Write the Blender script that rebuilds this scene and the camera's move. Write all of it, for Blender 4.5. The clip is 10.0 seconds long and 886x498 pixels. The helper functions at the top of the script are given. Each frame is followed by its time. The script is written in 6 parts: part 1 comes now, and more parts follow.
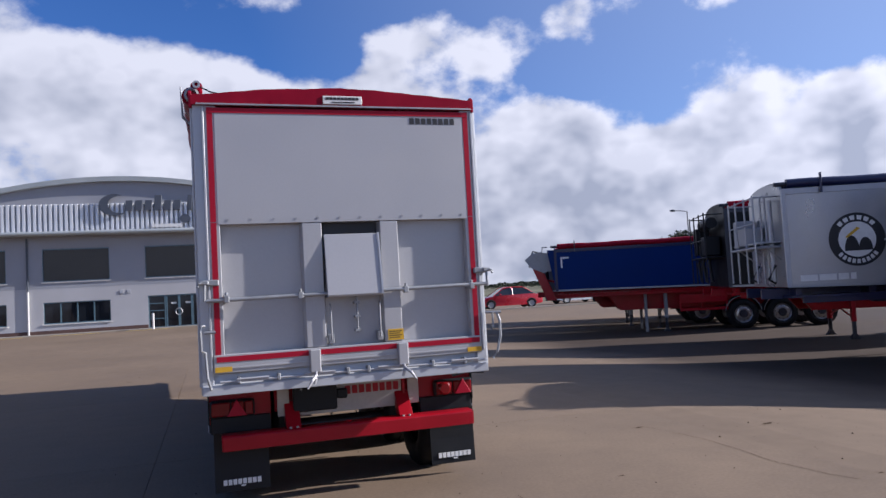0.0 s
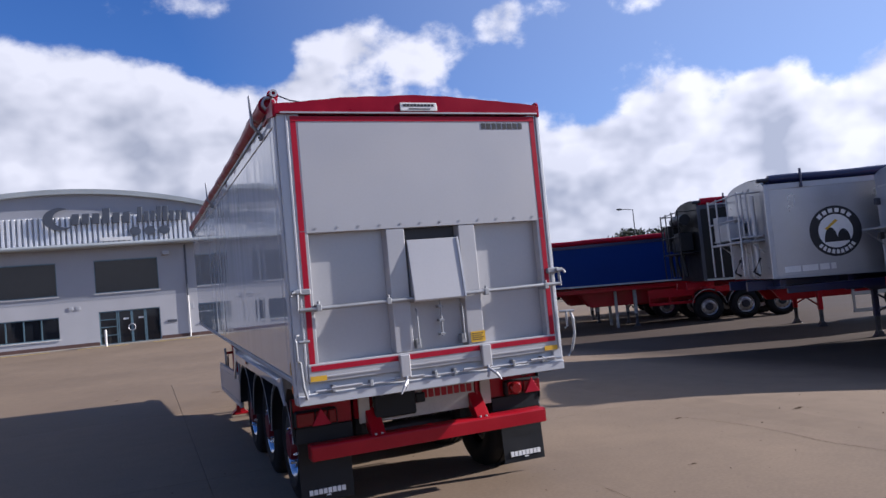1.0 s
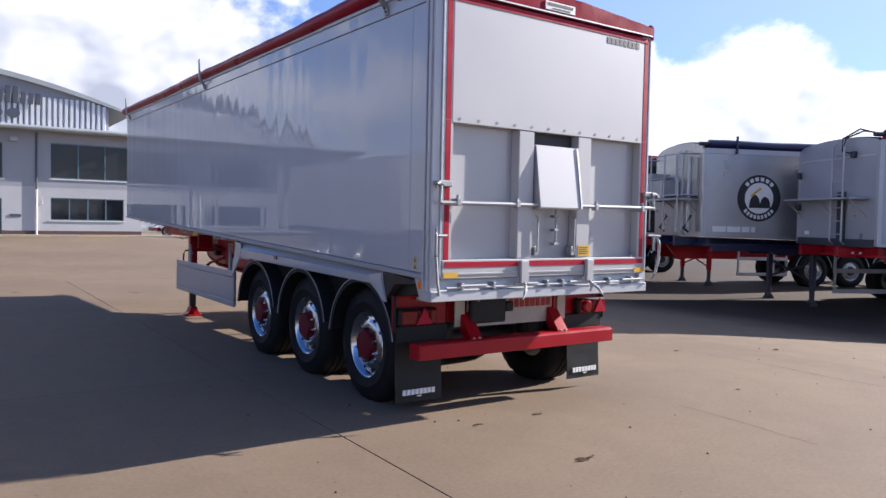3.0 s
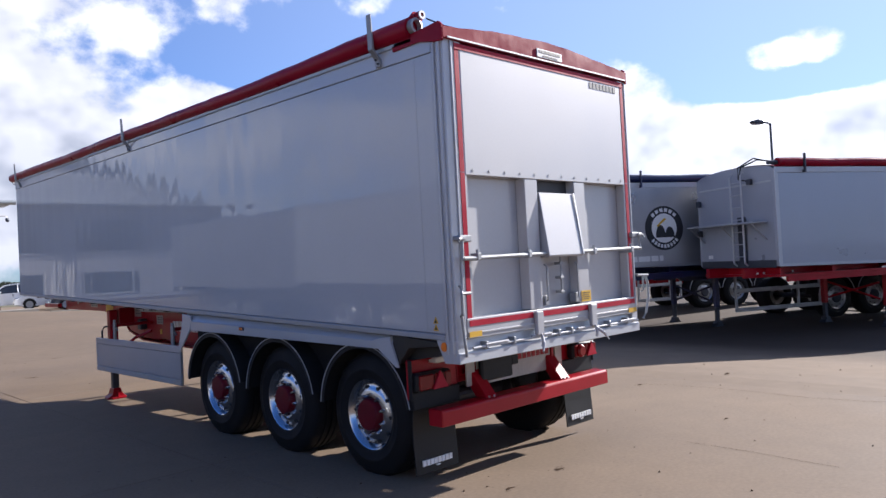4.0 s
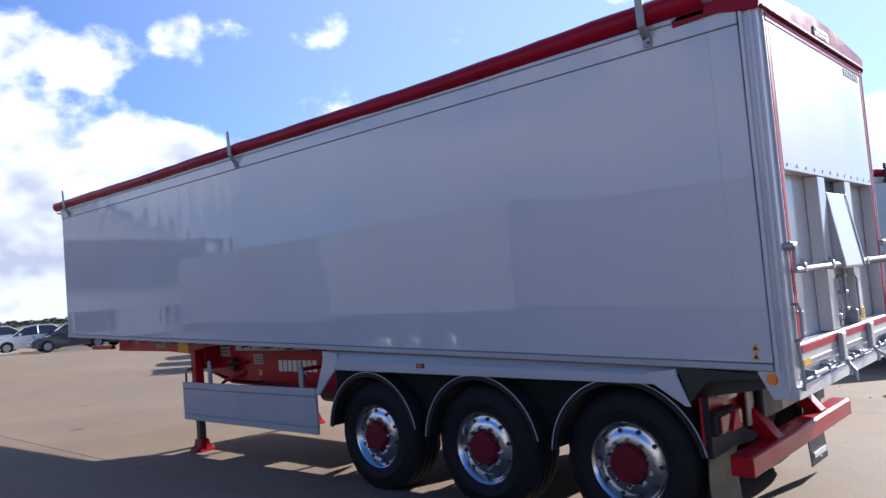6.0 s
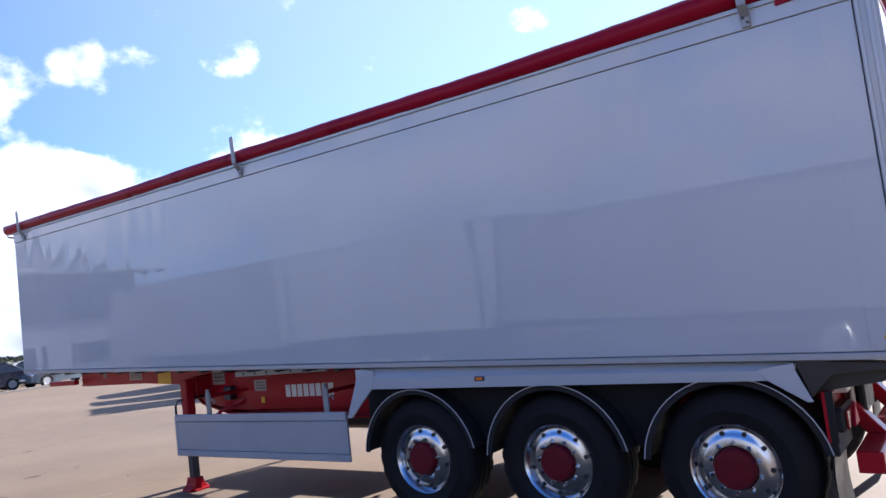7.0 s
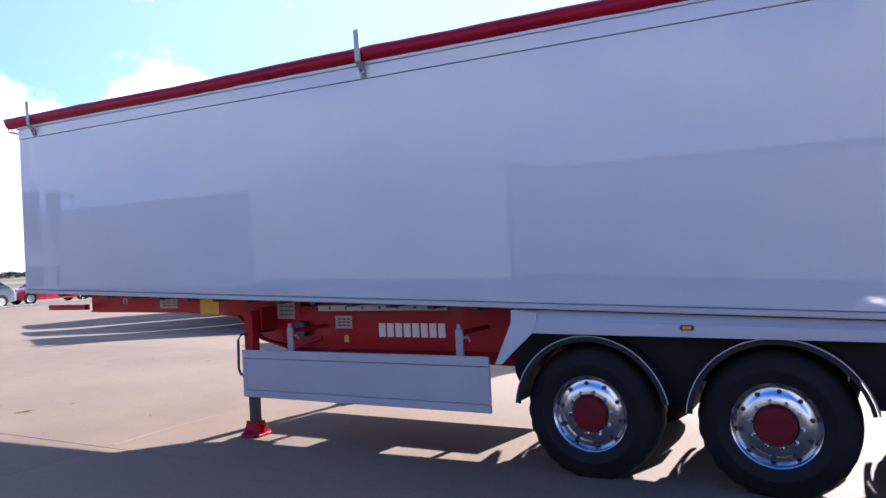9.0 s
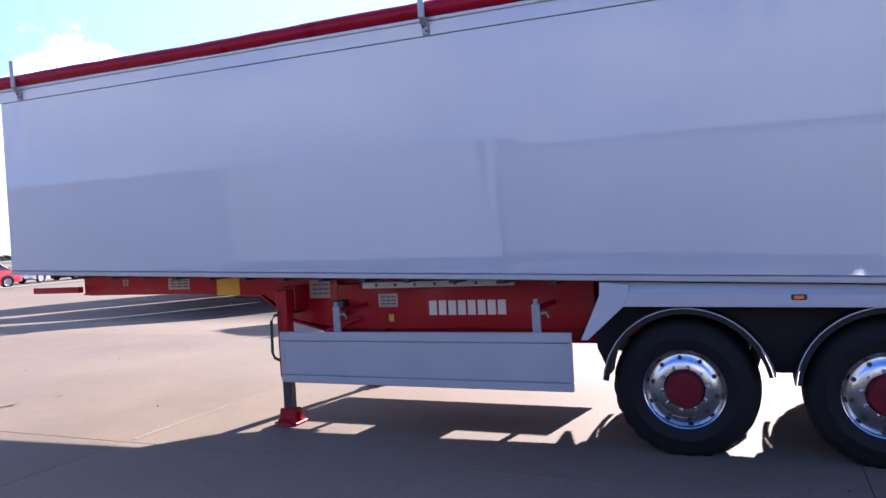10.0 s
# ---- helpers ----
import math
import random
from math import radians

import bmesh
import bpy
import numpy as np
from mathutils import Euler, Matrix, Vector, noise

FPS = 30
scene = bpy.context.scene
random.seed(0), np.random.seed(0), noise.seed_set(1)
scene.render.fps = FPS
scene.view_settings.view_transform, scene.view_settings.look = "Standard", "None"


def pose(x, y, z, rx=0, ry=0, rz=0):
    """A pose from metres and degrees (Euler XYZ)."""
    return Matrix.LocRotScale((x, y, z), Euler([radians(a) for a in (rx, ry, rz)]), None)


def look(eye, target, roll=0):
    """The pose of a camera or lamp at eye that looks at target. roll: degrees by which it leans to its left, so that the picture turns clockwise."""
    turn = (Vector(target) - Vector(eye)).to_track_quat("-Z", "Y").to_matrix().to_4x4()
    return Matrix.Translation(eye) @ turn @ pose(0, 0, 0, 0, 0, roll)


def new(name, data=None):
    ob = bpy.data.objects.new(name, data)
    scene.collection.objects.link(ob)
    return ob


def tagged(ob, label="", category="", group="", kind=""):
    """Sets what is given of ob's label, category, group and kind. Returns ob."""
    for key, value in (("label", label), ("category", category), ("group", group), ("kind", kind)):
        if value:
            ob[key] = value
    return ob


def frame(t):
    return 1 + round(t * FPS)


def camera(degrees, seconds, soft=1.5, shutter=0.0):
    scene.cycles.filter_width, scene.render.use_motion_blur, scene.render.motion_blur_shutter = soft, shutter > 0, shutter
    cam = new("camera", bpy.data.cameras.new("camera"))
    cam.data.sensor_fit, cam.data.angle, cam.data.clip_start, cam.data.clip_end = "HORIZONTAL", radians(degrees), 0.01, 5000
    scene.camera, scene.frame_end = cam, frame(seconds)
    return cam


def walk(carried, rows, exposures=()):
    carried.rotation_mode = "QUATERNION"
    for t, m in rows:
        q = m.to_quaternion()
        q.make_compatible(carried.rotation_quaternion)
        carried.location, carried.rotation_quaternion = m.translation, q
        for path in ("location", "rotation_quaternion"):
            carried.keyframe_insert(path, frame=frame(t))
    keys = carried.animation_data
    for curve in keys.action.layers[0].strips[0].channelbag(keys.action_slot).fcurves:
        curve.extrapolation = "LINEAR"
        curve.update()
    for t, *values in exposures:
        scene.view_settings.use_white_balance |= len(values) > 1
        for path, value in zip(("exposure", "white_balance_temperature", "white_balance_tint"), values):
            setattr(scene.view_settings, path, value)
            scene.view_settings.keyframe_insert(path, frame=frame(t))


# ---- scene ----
cam = camera(62.2, 10.0)
PATH = [
    (0, (-1.171, -6.327, 1.798), (-0.566, -4.424, 1.905), -3.2),
    (0.5, (-1.796, -6.256, 1.818), (-1.06, -4.397, 1.841), -3.9),
    (1, (-2.365, -6.003, 1.872), (-1.605, -4.156, 1.979), -5.3),
    (1.5, (-2.964, -5.926, 1.834), (-2.03, -4.159, 1.904), -3.8),
    (2, (-3.504, -5.608, 1.732), (-2.631, -3.809, 1.734), -3.0),
    (2.2, (-3.674, -5.388, 1.696), (-2.736, -3.622, 1.637), -1.7),
    (3.3, (-4.613, -4.468, 1.664), (-3.416, -2.867, 1.592), 0.2),
    (3.5, (-4.743, -4.293, 1.692), (-3.481, -2.741, 1.658), -1.4),
    (4, (-5.065, -3.787, 1.784), (-3.667, -2.357, 1.819), -3.0),
    (4.5, (-5.312, -3.189, 1.842), (-3.874, -1.801, 1.912), -3.6),
    (5, (-5.516, -2.585, 1.874), (-4.031, -1.247, 1.914), -4.6),
    (5.5, (-5.792, -2.055, 1.898), (-4.373, -0.65, 2.004), -6.2),
    (5.7, (-5.797, -1.833, 1.893), (-4.359, -0.446, 1.996), -5.5),
    (6.8, (-6.224, -0.544, 1.773), (-4.648, 0.678, 1.924), -6.2),
    (7, (-6.258, -0.308, 1.82), (-4.646, 0.865, 1.975), -6.9),
    (7.5, (-6.427, 0.24, 1.944), (-4.75, 1.329, 1.985), -7.4),
    (8, (-6.594, 0.89, 1.85), (-4.932, 1.998, 1.957), -5.8),
    (8.5, (-6.715, 1.456, 1.854), (-4.98, 2.45, 1.917), -3.7),
    (9, (-6.715, 2.039, 1.822), (-4.969, 3.014, 1.834), -2.8),
    (9.5, (-6.805, 2.639, 1.831), (-5.028, 3.556, 1.828), -3.7),
    (10, (-6.882, 3.312, 1.782), (-5.05, 4.112, 1.739), -3.2),
]
EXPOSURES = [(0.0, 0.66, 5950, 16), (1.0, 0.77, 6000, 16), (1.5, 0.70, 6050, 15), (2.0, 0.88, 6250, 14), (3.3, 1.30, 6200, 14), (4.4, 1.06, 6050, 13), (5.0, 1.18, 6000, 12), (5.5, 1.26, 5950, 12), (6.8, 1.64, 5900, 14), (7.5, 1.82, 5850, 16), (8.0, 1.76, 5850, 17), (8.6, 1.92, 5800, 18), (10.0, 2.14, 5850, 20)]
walk(cam, [(t, look(eye, target, roll)) for t, eye, target, roll in PATH], EXPOSURES)

# ---- light ----
SUN_WAY = Vector((-2.15, 0.37, -1.0)).normalized()
sun = new("sun", bpy.data.lights.new("sun", "SUN"))
sun.data.energy, sun.data.angle, sun.data.color = 5.0, radians(0.53), (1.0, 0.93, 0.84)
sun.matrix_world = look((40, -6, 30), Vector((40, -6, 30)) + SUN_WAY)

world = bpy.data.worlds.new("sky")
scene.world = world
world.use_nodes = True
wt = world.node_tree
wt.nodes.clear()


def wn(kind, **sets):
    n = wt.nodes.new(kind)
    for k, v in sets.items():
        if k == "op":
            n.operation = v
        elif k == "vals":
            for i, x in v.items():
                n.inputs[i].default_value = x
    return n


def wl(a, ai, b, bi):
    wt.links.new(a.outputs[ai], b.inputs[bi])


sky = wt.nodes.new("ShaderNodeTexSky")
sky.sky_type, sky.sun_disc = "NISHITA", False
sky.sun_elevation, sky.sun_rotation = radians(24.6), radians(99.8)
sky.air_density, sky.dust_density, sky.ozone_density = 1.0, 0.2, 5.0
coord = wt.nodes.new("ShaderNodeTexCoord")
sep = wt.nodes.new("ShaderNodeSeparateXYZ")
wl(coord, "Generated", sep, 0)
zc = wn("ShaderNodeMath", op="MAXIMUM", vals={1: 0.0})
wl(sep, 2, zc, 0)
flat = wn("ShaderNodeVectorMath", op="MULTIPLY")
flat.inputs[1].default_value = (1.0, 1.0, 2.1)
wl(coord, "Generated", flat, 0)


puffy = wn("ShaderNodeVectorMath", op="MULTIPLY")
puffy.inputs[1].default_value = (1.0, 1.0, 1.35)
wl(coord, "Generated", puffy, 0)


def cloud_noise(shift, scale, detail, src=flat):
    mp = wn("ShaderNodeVectorMath", op="ADD")
    mp.inputs[1].default_value = shift
    wl(src, 0, mp, 0)
    n = wt.nodes.new("ShaderNodeTexNoise")
    n.inputs["Scale"].default_value, n.inputs["Detail"].default_value = scale, detail
    n.inputs["Roughness"].default_value = 0.60
    wl(mp, 0, n, "Vector")
    return n


CLOUD = (2.3, 0.4, 0.0)
big = cloud_noise(CLOUD, 2.3, 10.0)
lit = cloud_noise((CLOUD[0] + 0.05, CLOUD[1] - 0.01, CLOUD[2] + 0.09), 2.3, 7.0)
low = wn("ShaderNodeMapRange", vals={1: 0.05, 2: 0.62, 3: 0.14, 4: -0.40})
wl(zc, 0, low, 0)
cover = wn("ShaderNodeMath", op="ADD")
wl(big, 0, cover, 0), wl(low, 0, cover, 1)


def bank(total, azimuth, height, reach, amount):
    """A bank of cloud (or a clear patch, with a negative amount) round one direction of the sky."""
    a, h = radians(azimuth), radians(height)
    near = wn("ShaderNodeVectorMath", op="DOT_PRODUCT")
    near.inputs[1].default_value = (math.sin(a) * math.cos(h), math.cos(a) * math.cos(h), math.sin(h))
    wl(coord, "Generated", near, 0)
    soft = wn("ShaderNodeMapRange", vals={1: math.cos(radians(reach)), 2: math.cos(radians(reach * 0.25)), 3: 0.0, 4: amount})
    soft.interpolation_type = "SMOOTHSTEP"
    wt.links.new(near.outputs["Value"], soft.inputs[0])
    out = wn("ShaderNodeMath", op="ADD")
    wl(total, 0, out, 0), wl(soft, 0, out, 1)
    return out


cover = bank(cover, -90, 18, 52, 0.14)

# the part of the sky over the yard: single clouds by azimuth, height and half sizes in degrees
az_rad = wn("ShaderNodeMath", op="ARCTAN2")
wl(sep, 0, az_rad, 0), wl(sep, 1, az_rad, 1)
azimuth_of = wn("ShaderNodeMath", op="MULTIPLY", vals={1: 180 / math.pi})
wl(az_rad, 0, azimuth_of, 0)
el_rad = wn("ShaderNodeMath", op="ARCSINE")
wl(sep, 2, el_rad, 0)
height_of = wn("ShaderNodeMath", op="MULTIPLY", vals={1: 180 / math.pi})
wl(el_rad, 0, height_of, 0)


def oval(azimuth, height, ra, rh, amount, soft=0.25):
    """A smooth hump over an oval patch of sky."""
    parts = []
    for src, mid, half in ((azimuth_of, azimuth, ra), (height_of, height, rh)):
        off = wn("ShaderNodeMath", op="MULTIPLY_ADD", vals={1: 1.0 / half, 2: -mid / half})
        wl(src, 0, off, 0)
        sq = wn("ShaderNodeMath", op="MULTIPLY")
        wl(off, 0, sq, 0), wl(off, 0, sq, 1)
        parts.append(sq)
    far = wn("ShaderNodeMath", op="ADD")
    wl(parts[0], 0, far, 0), wl(parts[1], 0, far, 1)
    hump = wn("ShaderNodeMapRange", vals={1: 1.0 + soft, 2: soft * 0.5, 3: 0.0, 4: amount})
    hump.interpolation_type = "SMOOTHSTEP"
    wl(far, 0, hump, 0)
    return hump


CLOUDS = (
    (-20, 8, 34, 12.5, 0.36), (-4, 16, 10, 4.0, 0.26), (-16, 17, 10, 5.0, 0.24), (8, 12, 12, 5.5, 0.30), (17, 17, 6.5, 4.2, 0.29), (22.5, 18.5, 3.5, 3.0, 0.17),
    (20, 9, 12, 6.0, 0.27), (26.5, 12, 4.5, 2.8, 0.30), (31, 8.5, 7.5, 4.6, 0.32), (42.5, 10.2, 7.5, 4.7, 0.38), (48.5, 10, 4.5, 4.2, 0.30), (57.5, 10, 6.5, 4.8, 0.34),
    (71.8, 13.6, 2.9, 1.7, 0.28), (69.2, 13.2, 2.2, 1.3, 0.22), (68, 6.5, 17, 5.2, 0.38), (86, 7, 13, 6.0, 0.34), (62.8, 20.8, 2.3, 1.5, 0.23), (30.8, 19.4, 4.6, 2.3, 0.16), (35.2, 22.6, 2.6, 2.2, 0.18),
    (39, 20.2, 3.4, 1.7, 0.13), (24.5, 18, 3.6, 4.2, 0.15), (22, 4.5, 40, 6.5, 0.20), (70, 4.0, 26, 7.0, 0.16), (-30, 24, 22, 8.0, 0.26), (1, 23, 12, 2.6, 0.18), (28.2, 20.5, 2.2, 2.6, 0.15),
    (38, 7.5, 13, 4.2, 0.20), (35.5, 8.2, 1.6, 1.0, -0.12), (4, 19.4, 4.5, 1.3, -0.16), (10, 18.3, 2.4, 2.0, -0.12), (51.4, 12.6, 1.4, 1.6, -0.16), (29.5, 15.2, 2.6, 1.6, -0.16), (15.5, 5, 8, 4.5, 0.24), (25, 3.2, 9, 5.0, 0.22), (46, 2.5, 26, 4.5, 0.24), (70, 11.0, 6.5, 1.0, -0.26))
billow = cloud_noise((7.1, 3.3, 1.2), 8.0, 9.0, puffy)
billow_soft = cloud_noise((7.1, 3.3, 1.2), 8.0, 3.0, puffy)
billow_lit = cloud_noise((7.1 + 0.030, 3.3 - 0.004, 1.2 + 0.042), 8.0, 3.0, puffy)
single = wn("ShaderNodeMath", op="MULTIPLY_ADD", vals={1: 0.95, 2: -0.125})
wl(billow, 0, single, 0)
for c in CLOUDS:
    more = wn("ShaderNodeMath", op="ADD")
    wl(single, 0, more, 0), wl(oval(*c), 0, more, 1)
    single = more
window = oval(34, 6, 74, 30, 1.0, 0.3)
blend = wt.nodes.new("ShaderNodeMix")
wl(window, 0, blend, "Factor"), wl(cover, 0, blend, "A"), wl(single, 0, blend, "B")
cover = blend
mask = wn("ShaderNodeMapRange", vals={1: 0.47, 2: 0.66, 3: 0.0, 4: 1.0})
mask.interpolation_type = "SMOOTHSTEP"
wl(cover, 0, mask, 0)
rel = wn("ShaderNodeMath", op="SUBTRACT")
wl(big, 0, rel, 0), wl(lit, 0, rel, 1)
rel_near = wn("ShaderNodeMath", op="SUBTRACT")
wl(billow_soft, 0, rel_near, 0), wl(billow_lit, 0, rel_near, 1)
rel_both = wt.nodes.new("ShaderNodeMix")
wl(window, 0, rel_both, "Factor"), wl(rel, 0, rel_both, "A"), wl(rel_near, 0, rel_both, "B")
rel = rel_both
shade = wn("ShaderNodeMapRange", vals={1: -0.20, 2: 0.10, 3: 0.06, 4: 1.0})
wl(rel, 0, shade, 0)
thick = wn("ShaderNodeMapRange", vals={1: 0.68, 2: 1.05, 3: -0.14, 4: 0.26})
wl(cover, 0, thick, 0)
shade2 = wn("ShaderNodeMath", op="SUBTRACT")
shade2.use_clamp = True
wl(shade, 0, shade2, 0), wl(thick, 0, shade2, 1)
foot = wn("ShaderNodeMapRange", vals={1: 1.0, 2: 10.0, 3: 0.36, 4: 0.0})
wl(height_of, 0, foot, 0)
shade3 = wn("ShaderNodeMath", op="SUBTRACT")
shade3.use_clamp = True
wl(shade2, 0, shade3, 0), wl(foot, 0, shade3, 1)
shade2 = shade3
tint = wt.nodes.new("ShaderNodeMix")
tint.data_type = "RGBA"
tint.inputs["A"].default_value = (4.7, 5.1, 6.1, 1)
tint.inputs["B"].default_value = (9.9, 10.0, 10.6, 1)
wt.links.new(shade2.outputs[0], tint.inputs["Factor"])
both = wt.nodes.new("ShaderNodeMix")
both.data_type = "RGBA"
wt.links.new(mask.outputs[0], both.inputs["Factor"])
deep = wn("ShaderNodeVectorMath", op="MULTIPLY")
deep.inputs[1].default_value = (0.80, 1.10, 1.57)
wl(sky, 0, deep, 0)
# paler towards the sun
sunward = wn("ShaderNodeVectorMath", op="DOT_PRODUCT")
sunward.inputs[1].default_value = -SUN_WAY
wl(coord, "Generated", sunward, 0)
glow = wn("ShaderNodeMapRange", vals={1: 0.05, 2: 1.0, 3: 0.0, 4: 0.55})
wt.links.new(sunward.outputs["Value"], glow.inputs[0])
SUNWARD = sunward.outputs["Value"]
haze = wt.nodes.new("ShaderNodeMix")
haze.data_type = "RGBA"
haze.inputs["B"].default_value = (8.0, 9.1, 10.6, 1)
wt.links.new(glow.outputs[0], haze.inputs["Factor"])
wt.links.new(deep.outputs[0], haze.inputs["A"])
wt.links.new(haze.outputs["Result"], both.inputs["A"])
bright = wn("ShaderNodeMapRange", vals={1: 0.2, 2: 1.0, 3: 1.0, 4: 1.4})
wt.links.new(SUNWARD, bright.inputs[0])
cloud = wn("ShaderNodeVectorMath", op="SCALE")
wt.links.new(tint.outputs["Result"], cloud.inputs[0])
wt.links.new(bright.outputs[0], cloud.inputs["Scale"])
wt.links.new(cloud.outputs[0], both.inputs["B"])
back = wt.nodes.new("ShaderNodeBackground")
back.inputs["Strength"].default_value = 0.050
wt.links.new(both.outputs["Result"], back.inputs["Color"])
wout = wt.nodes.new("ShaderNodeOutputWorld")
wt.links.new(back.outputs[0], wout.inputs[0])


# ---- materials ----
def mat(name, base, rough=0.5, metal=0.0, grain=0.06, scale=30.0, bump=0.0, stain=0.08, stain_scale=1.5,
        coat=0.0, coat_ior=1.5, spec=0.5, wave=0.0, wave_scale=1.0, rough_var=0.1, rand=0.0, placed=False, tilt=0.0, coat_rough=0.03):
    m = bpy.data.materials.new(name)
    m.use_nodes = True
    nt = m.node_tree
    b = nt.nodes["Principled BSDF"]
    b.inputs["Metallic"].default_value = metal
    b.inputs["Specular IOR Level"].default_value = spec
    b.inputs["Coat Weight"].default_value = coat
    b.inputs["Coat Roughness"].default_value = coat_rough
    b.inputs["Coat IOR"].default_value = coat_ior
    tc = nt.nodes.new("ShaderNodeTexCoord")
    fine = nt.nodes.new("ShaderNodeTexNoise")
    fine.inputs["Scale"].default_value, fine.inputs["Detail"].default_value = scale, 4.0
    wide = nt.nodes.new("ShaderNodeTexNoise")
    wide.inputs["Scale"].default_value, wide.inputs["Detail"].default_value = stain_scale, 6.0
    spot = nt.nodes.new("ShaderNodeNewGeometry").outputs["Position"] if placed else tc.outputs["Object"]
    nt.links.new(spot, fine.inputs["Vector"])
    nt.links.new(spot, wide.inputs["Vector"])

    def ranged(src, lo, hi):
        r = nt.nodes.new("ShaderNodeMapRange")
        r.inputs[1].default_value, r.inputs[2].default_value = 0.28, 0.72
        r.inputs[3].default_value, r.inputs[4].default_value = lo, hi
        nt.links.new(src, r.inputs[0])
        return r.outputs[0]

    def times(a, c):
        k = nt.nodes.new("ShaderNodeMath")
        k.operation = "MULTIPLY"
        nt.links.new(a, k.inputs[0]), nt.links.new(c, k.inputs[1])
        return k.outputs[0]

    f = times(ranged(fine.outputs[0], 1 - grain, 1 + grain), ranged(wide.outputs[0], 1 - stain, 1 + stain))
    if placed:
        # scuffs and small dark specks of a worn yard
        scuff = nt.nodes.new("ShaderNodeTexNoise")
        scuff.inputs["Scale"].default_value, scuff.inputs["Detail"].default_value = 2.6, 9.0
        scuff.inputs["Roughness"].default_value, scuff.inputs["Distortion"].default_value = 0.62, 0.6
        nt.links.new(spot, scuff.inputs["Vector"])
        f = times(f, ranged(scuff.outputs[0], 0.94, 1.06))
        speck = nt.nodes.new("ShaderNodeTexNoise")
        speck.inputs["Scale"].default_value, speck.inputs["Detail"].default_value = 17.0, 3.0
        nt.links.new(spot, speck.inputs["Vector"])
        cut = nt.nodes.new("ShaderNodeMapRange")
        cut.inputs[1].default_value, cut.inputs[2].default_value = 0.70, 0.74
        cut.inputs[3].default_value, cut.inputs[4].default_value = 1.0, 0.62
        nt.links.new(speck.outputs[0], cut.inputs[0])
        f = times(f, cut.outputs[0])
    if rand:
        oi = nt.nodes.new("ShaderNodeObjectInfo")
        r = nt.nodes.new("ShaderNodeMapRange")
        r.inputs[3].default_value, r.inputs[4].default_value = 1 - rand, 1 + rand
        nt.links.new(oi.outputs["Random"], r.inputs[0])
        f = times(f, r.outputs[0])
    mul = nt.nodes.new("ShaderNodeVectorMath")
    mul.operation = "SCALE"
    mul.inputs[0].default_value = base
    nt.links.new(f, mul.inputs["Scale"])
    nt.links.new(mul.outputs[0], b.inputs["Base Color"])
    nt.links.new(ranged(wide.outputs[0], max(0.02, rough - rough_var), min(1, rough + rough_var)), b.inputs["Roughness"])
    normal = None
    if bump:
        bp = nt.nodes.new("ShaderNodeBump")
        bp.inputs["Strength"].default_value, bp.inputs["Distance"].default_value = bump, 0.01
        nt.links.new(fine.outputs[0], bp.inputs["Height"])
        normal = bp.outputs[0]
    if wave:
        wv = nt.nodes.new("ShaderNodeTexNoise")
        wv.inputs["Scale"].default_value, wv.inputs["Detail"].default_value = wave_scale, 1.0
        nt.links.new(tc.outputs["Object"], wv.inputs["Vector"])
        bp = nt.nodes.new("ShaderNodeBump")
        bp.inputs["Strength"].default_value, bp.inputs["Distance"].default_value = 1.0, wave
        nt.links.new(wv.outputs[0], bp.inputs["Height"])
        if normal:
            nt.links.new(normal, bp.inputs["Normal"])
        normal = bp.outputs[0]
    if tilt:
        # narrow upright planks of the wall, each turned a little, more so near the top rail
        st = nt.nodes.new("ShaderNodeMapping")
        st.inputs["Scale"].default_value = (1.0, 5.5, 0.35)
        nt.links.new(tc.outputs["Object"], st.inputs[0])
        lean = nt.nodes.new("ShaderNodeTexNoise")
        lean.inputs["Scale"].default_value, lean.inputs["Detail"].default_value = 1.0, 3.0
        nt.links.new(st.outputs[0], lean.inputs["Vector"])
        sp = nt.nodes.new("ShaderNodeSeparateXYZ")
        nt.links.new(tc.outputs["Object"], sp.inputs[0])
        high = nt.nodes.new("ShaderNodeMapRange")
        high.inputs[1].default_value, high.inputs[2].default_value = 2.1, 3.1
        high.inputs[3].default_value, high.inputs[4].default_value = 0.40, 1.0
        nt.links.new(sp.outputs[2], high.inputs[0])
        up = nt.nodes.new("ShaderNodeCombineXYZ")
        nt.links.new(times(ranged(lean.outputs[0], -tilt, tilt), high.outputs[0]), up.inputs[1])
        add = nt.nodes.new("ShaderNodeVectorMath")
        nt.links.new(normal, add.inputs[0]), nt.links.new(up.outputs[0], add.inputs[1])
        unit = nt.nodes.new("ShaderNodeVectorMath")
        unit.operation = "NORMALIZE"
        nt.links.new(add.outputs[0], unit.inputs[0])
        normal = unit.outputs[0]
    if normal:
        nt.links.new(normal, b.inputs["Normal"])
        if coat:
            nt.links.new(normal, b.inputs["Coat Normal"])
    return m


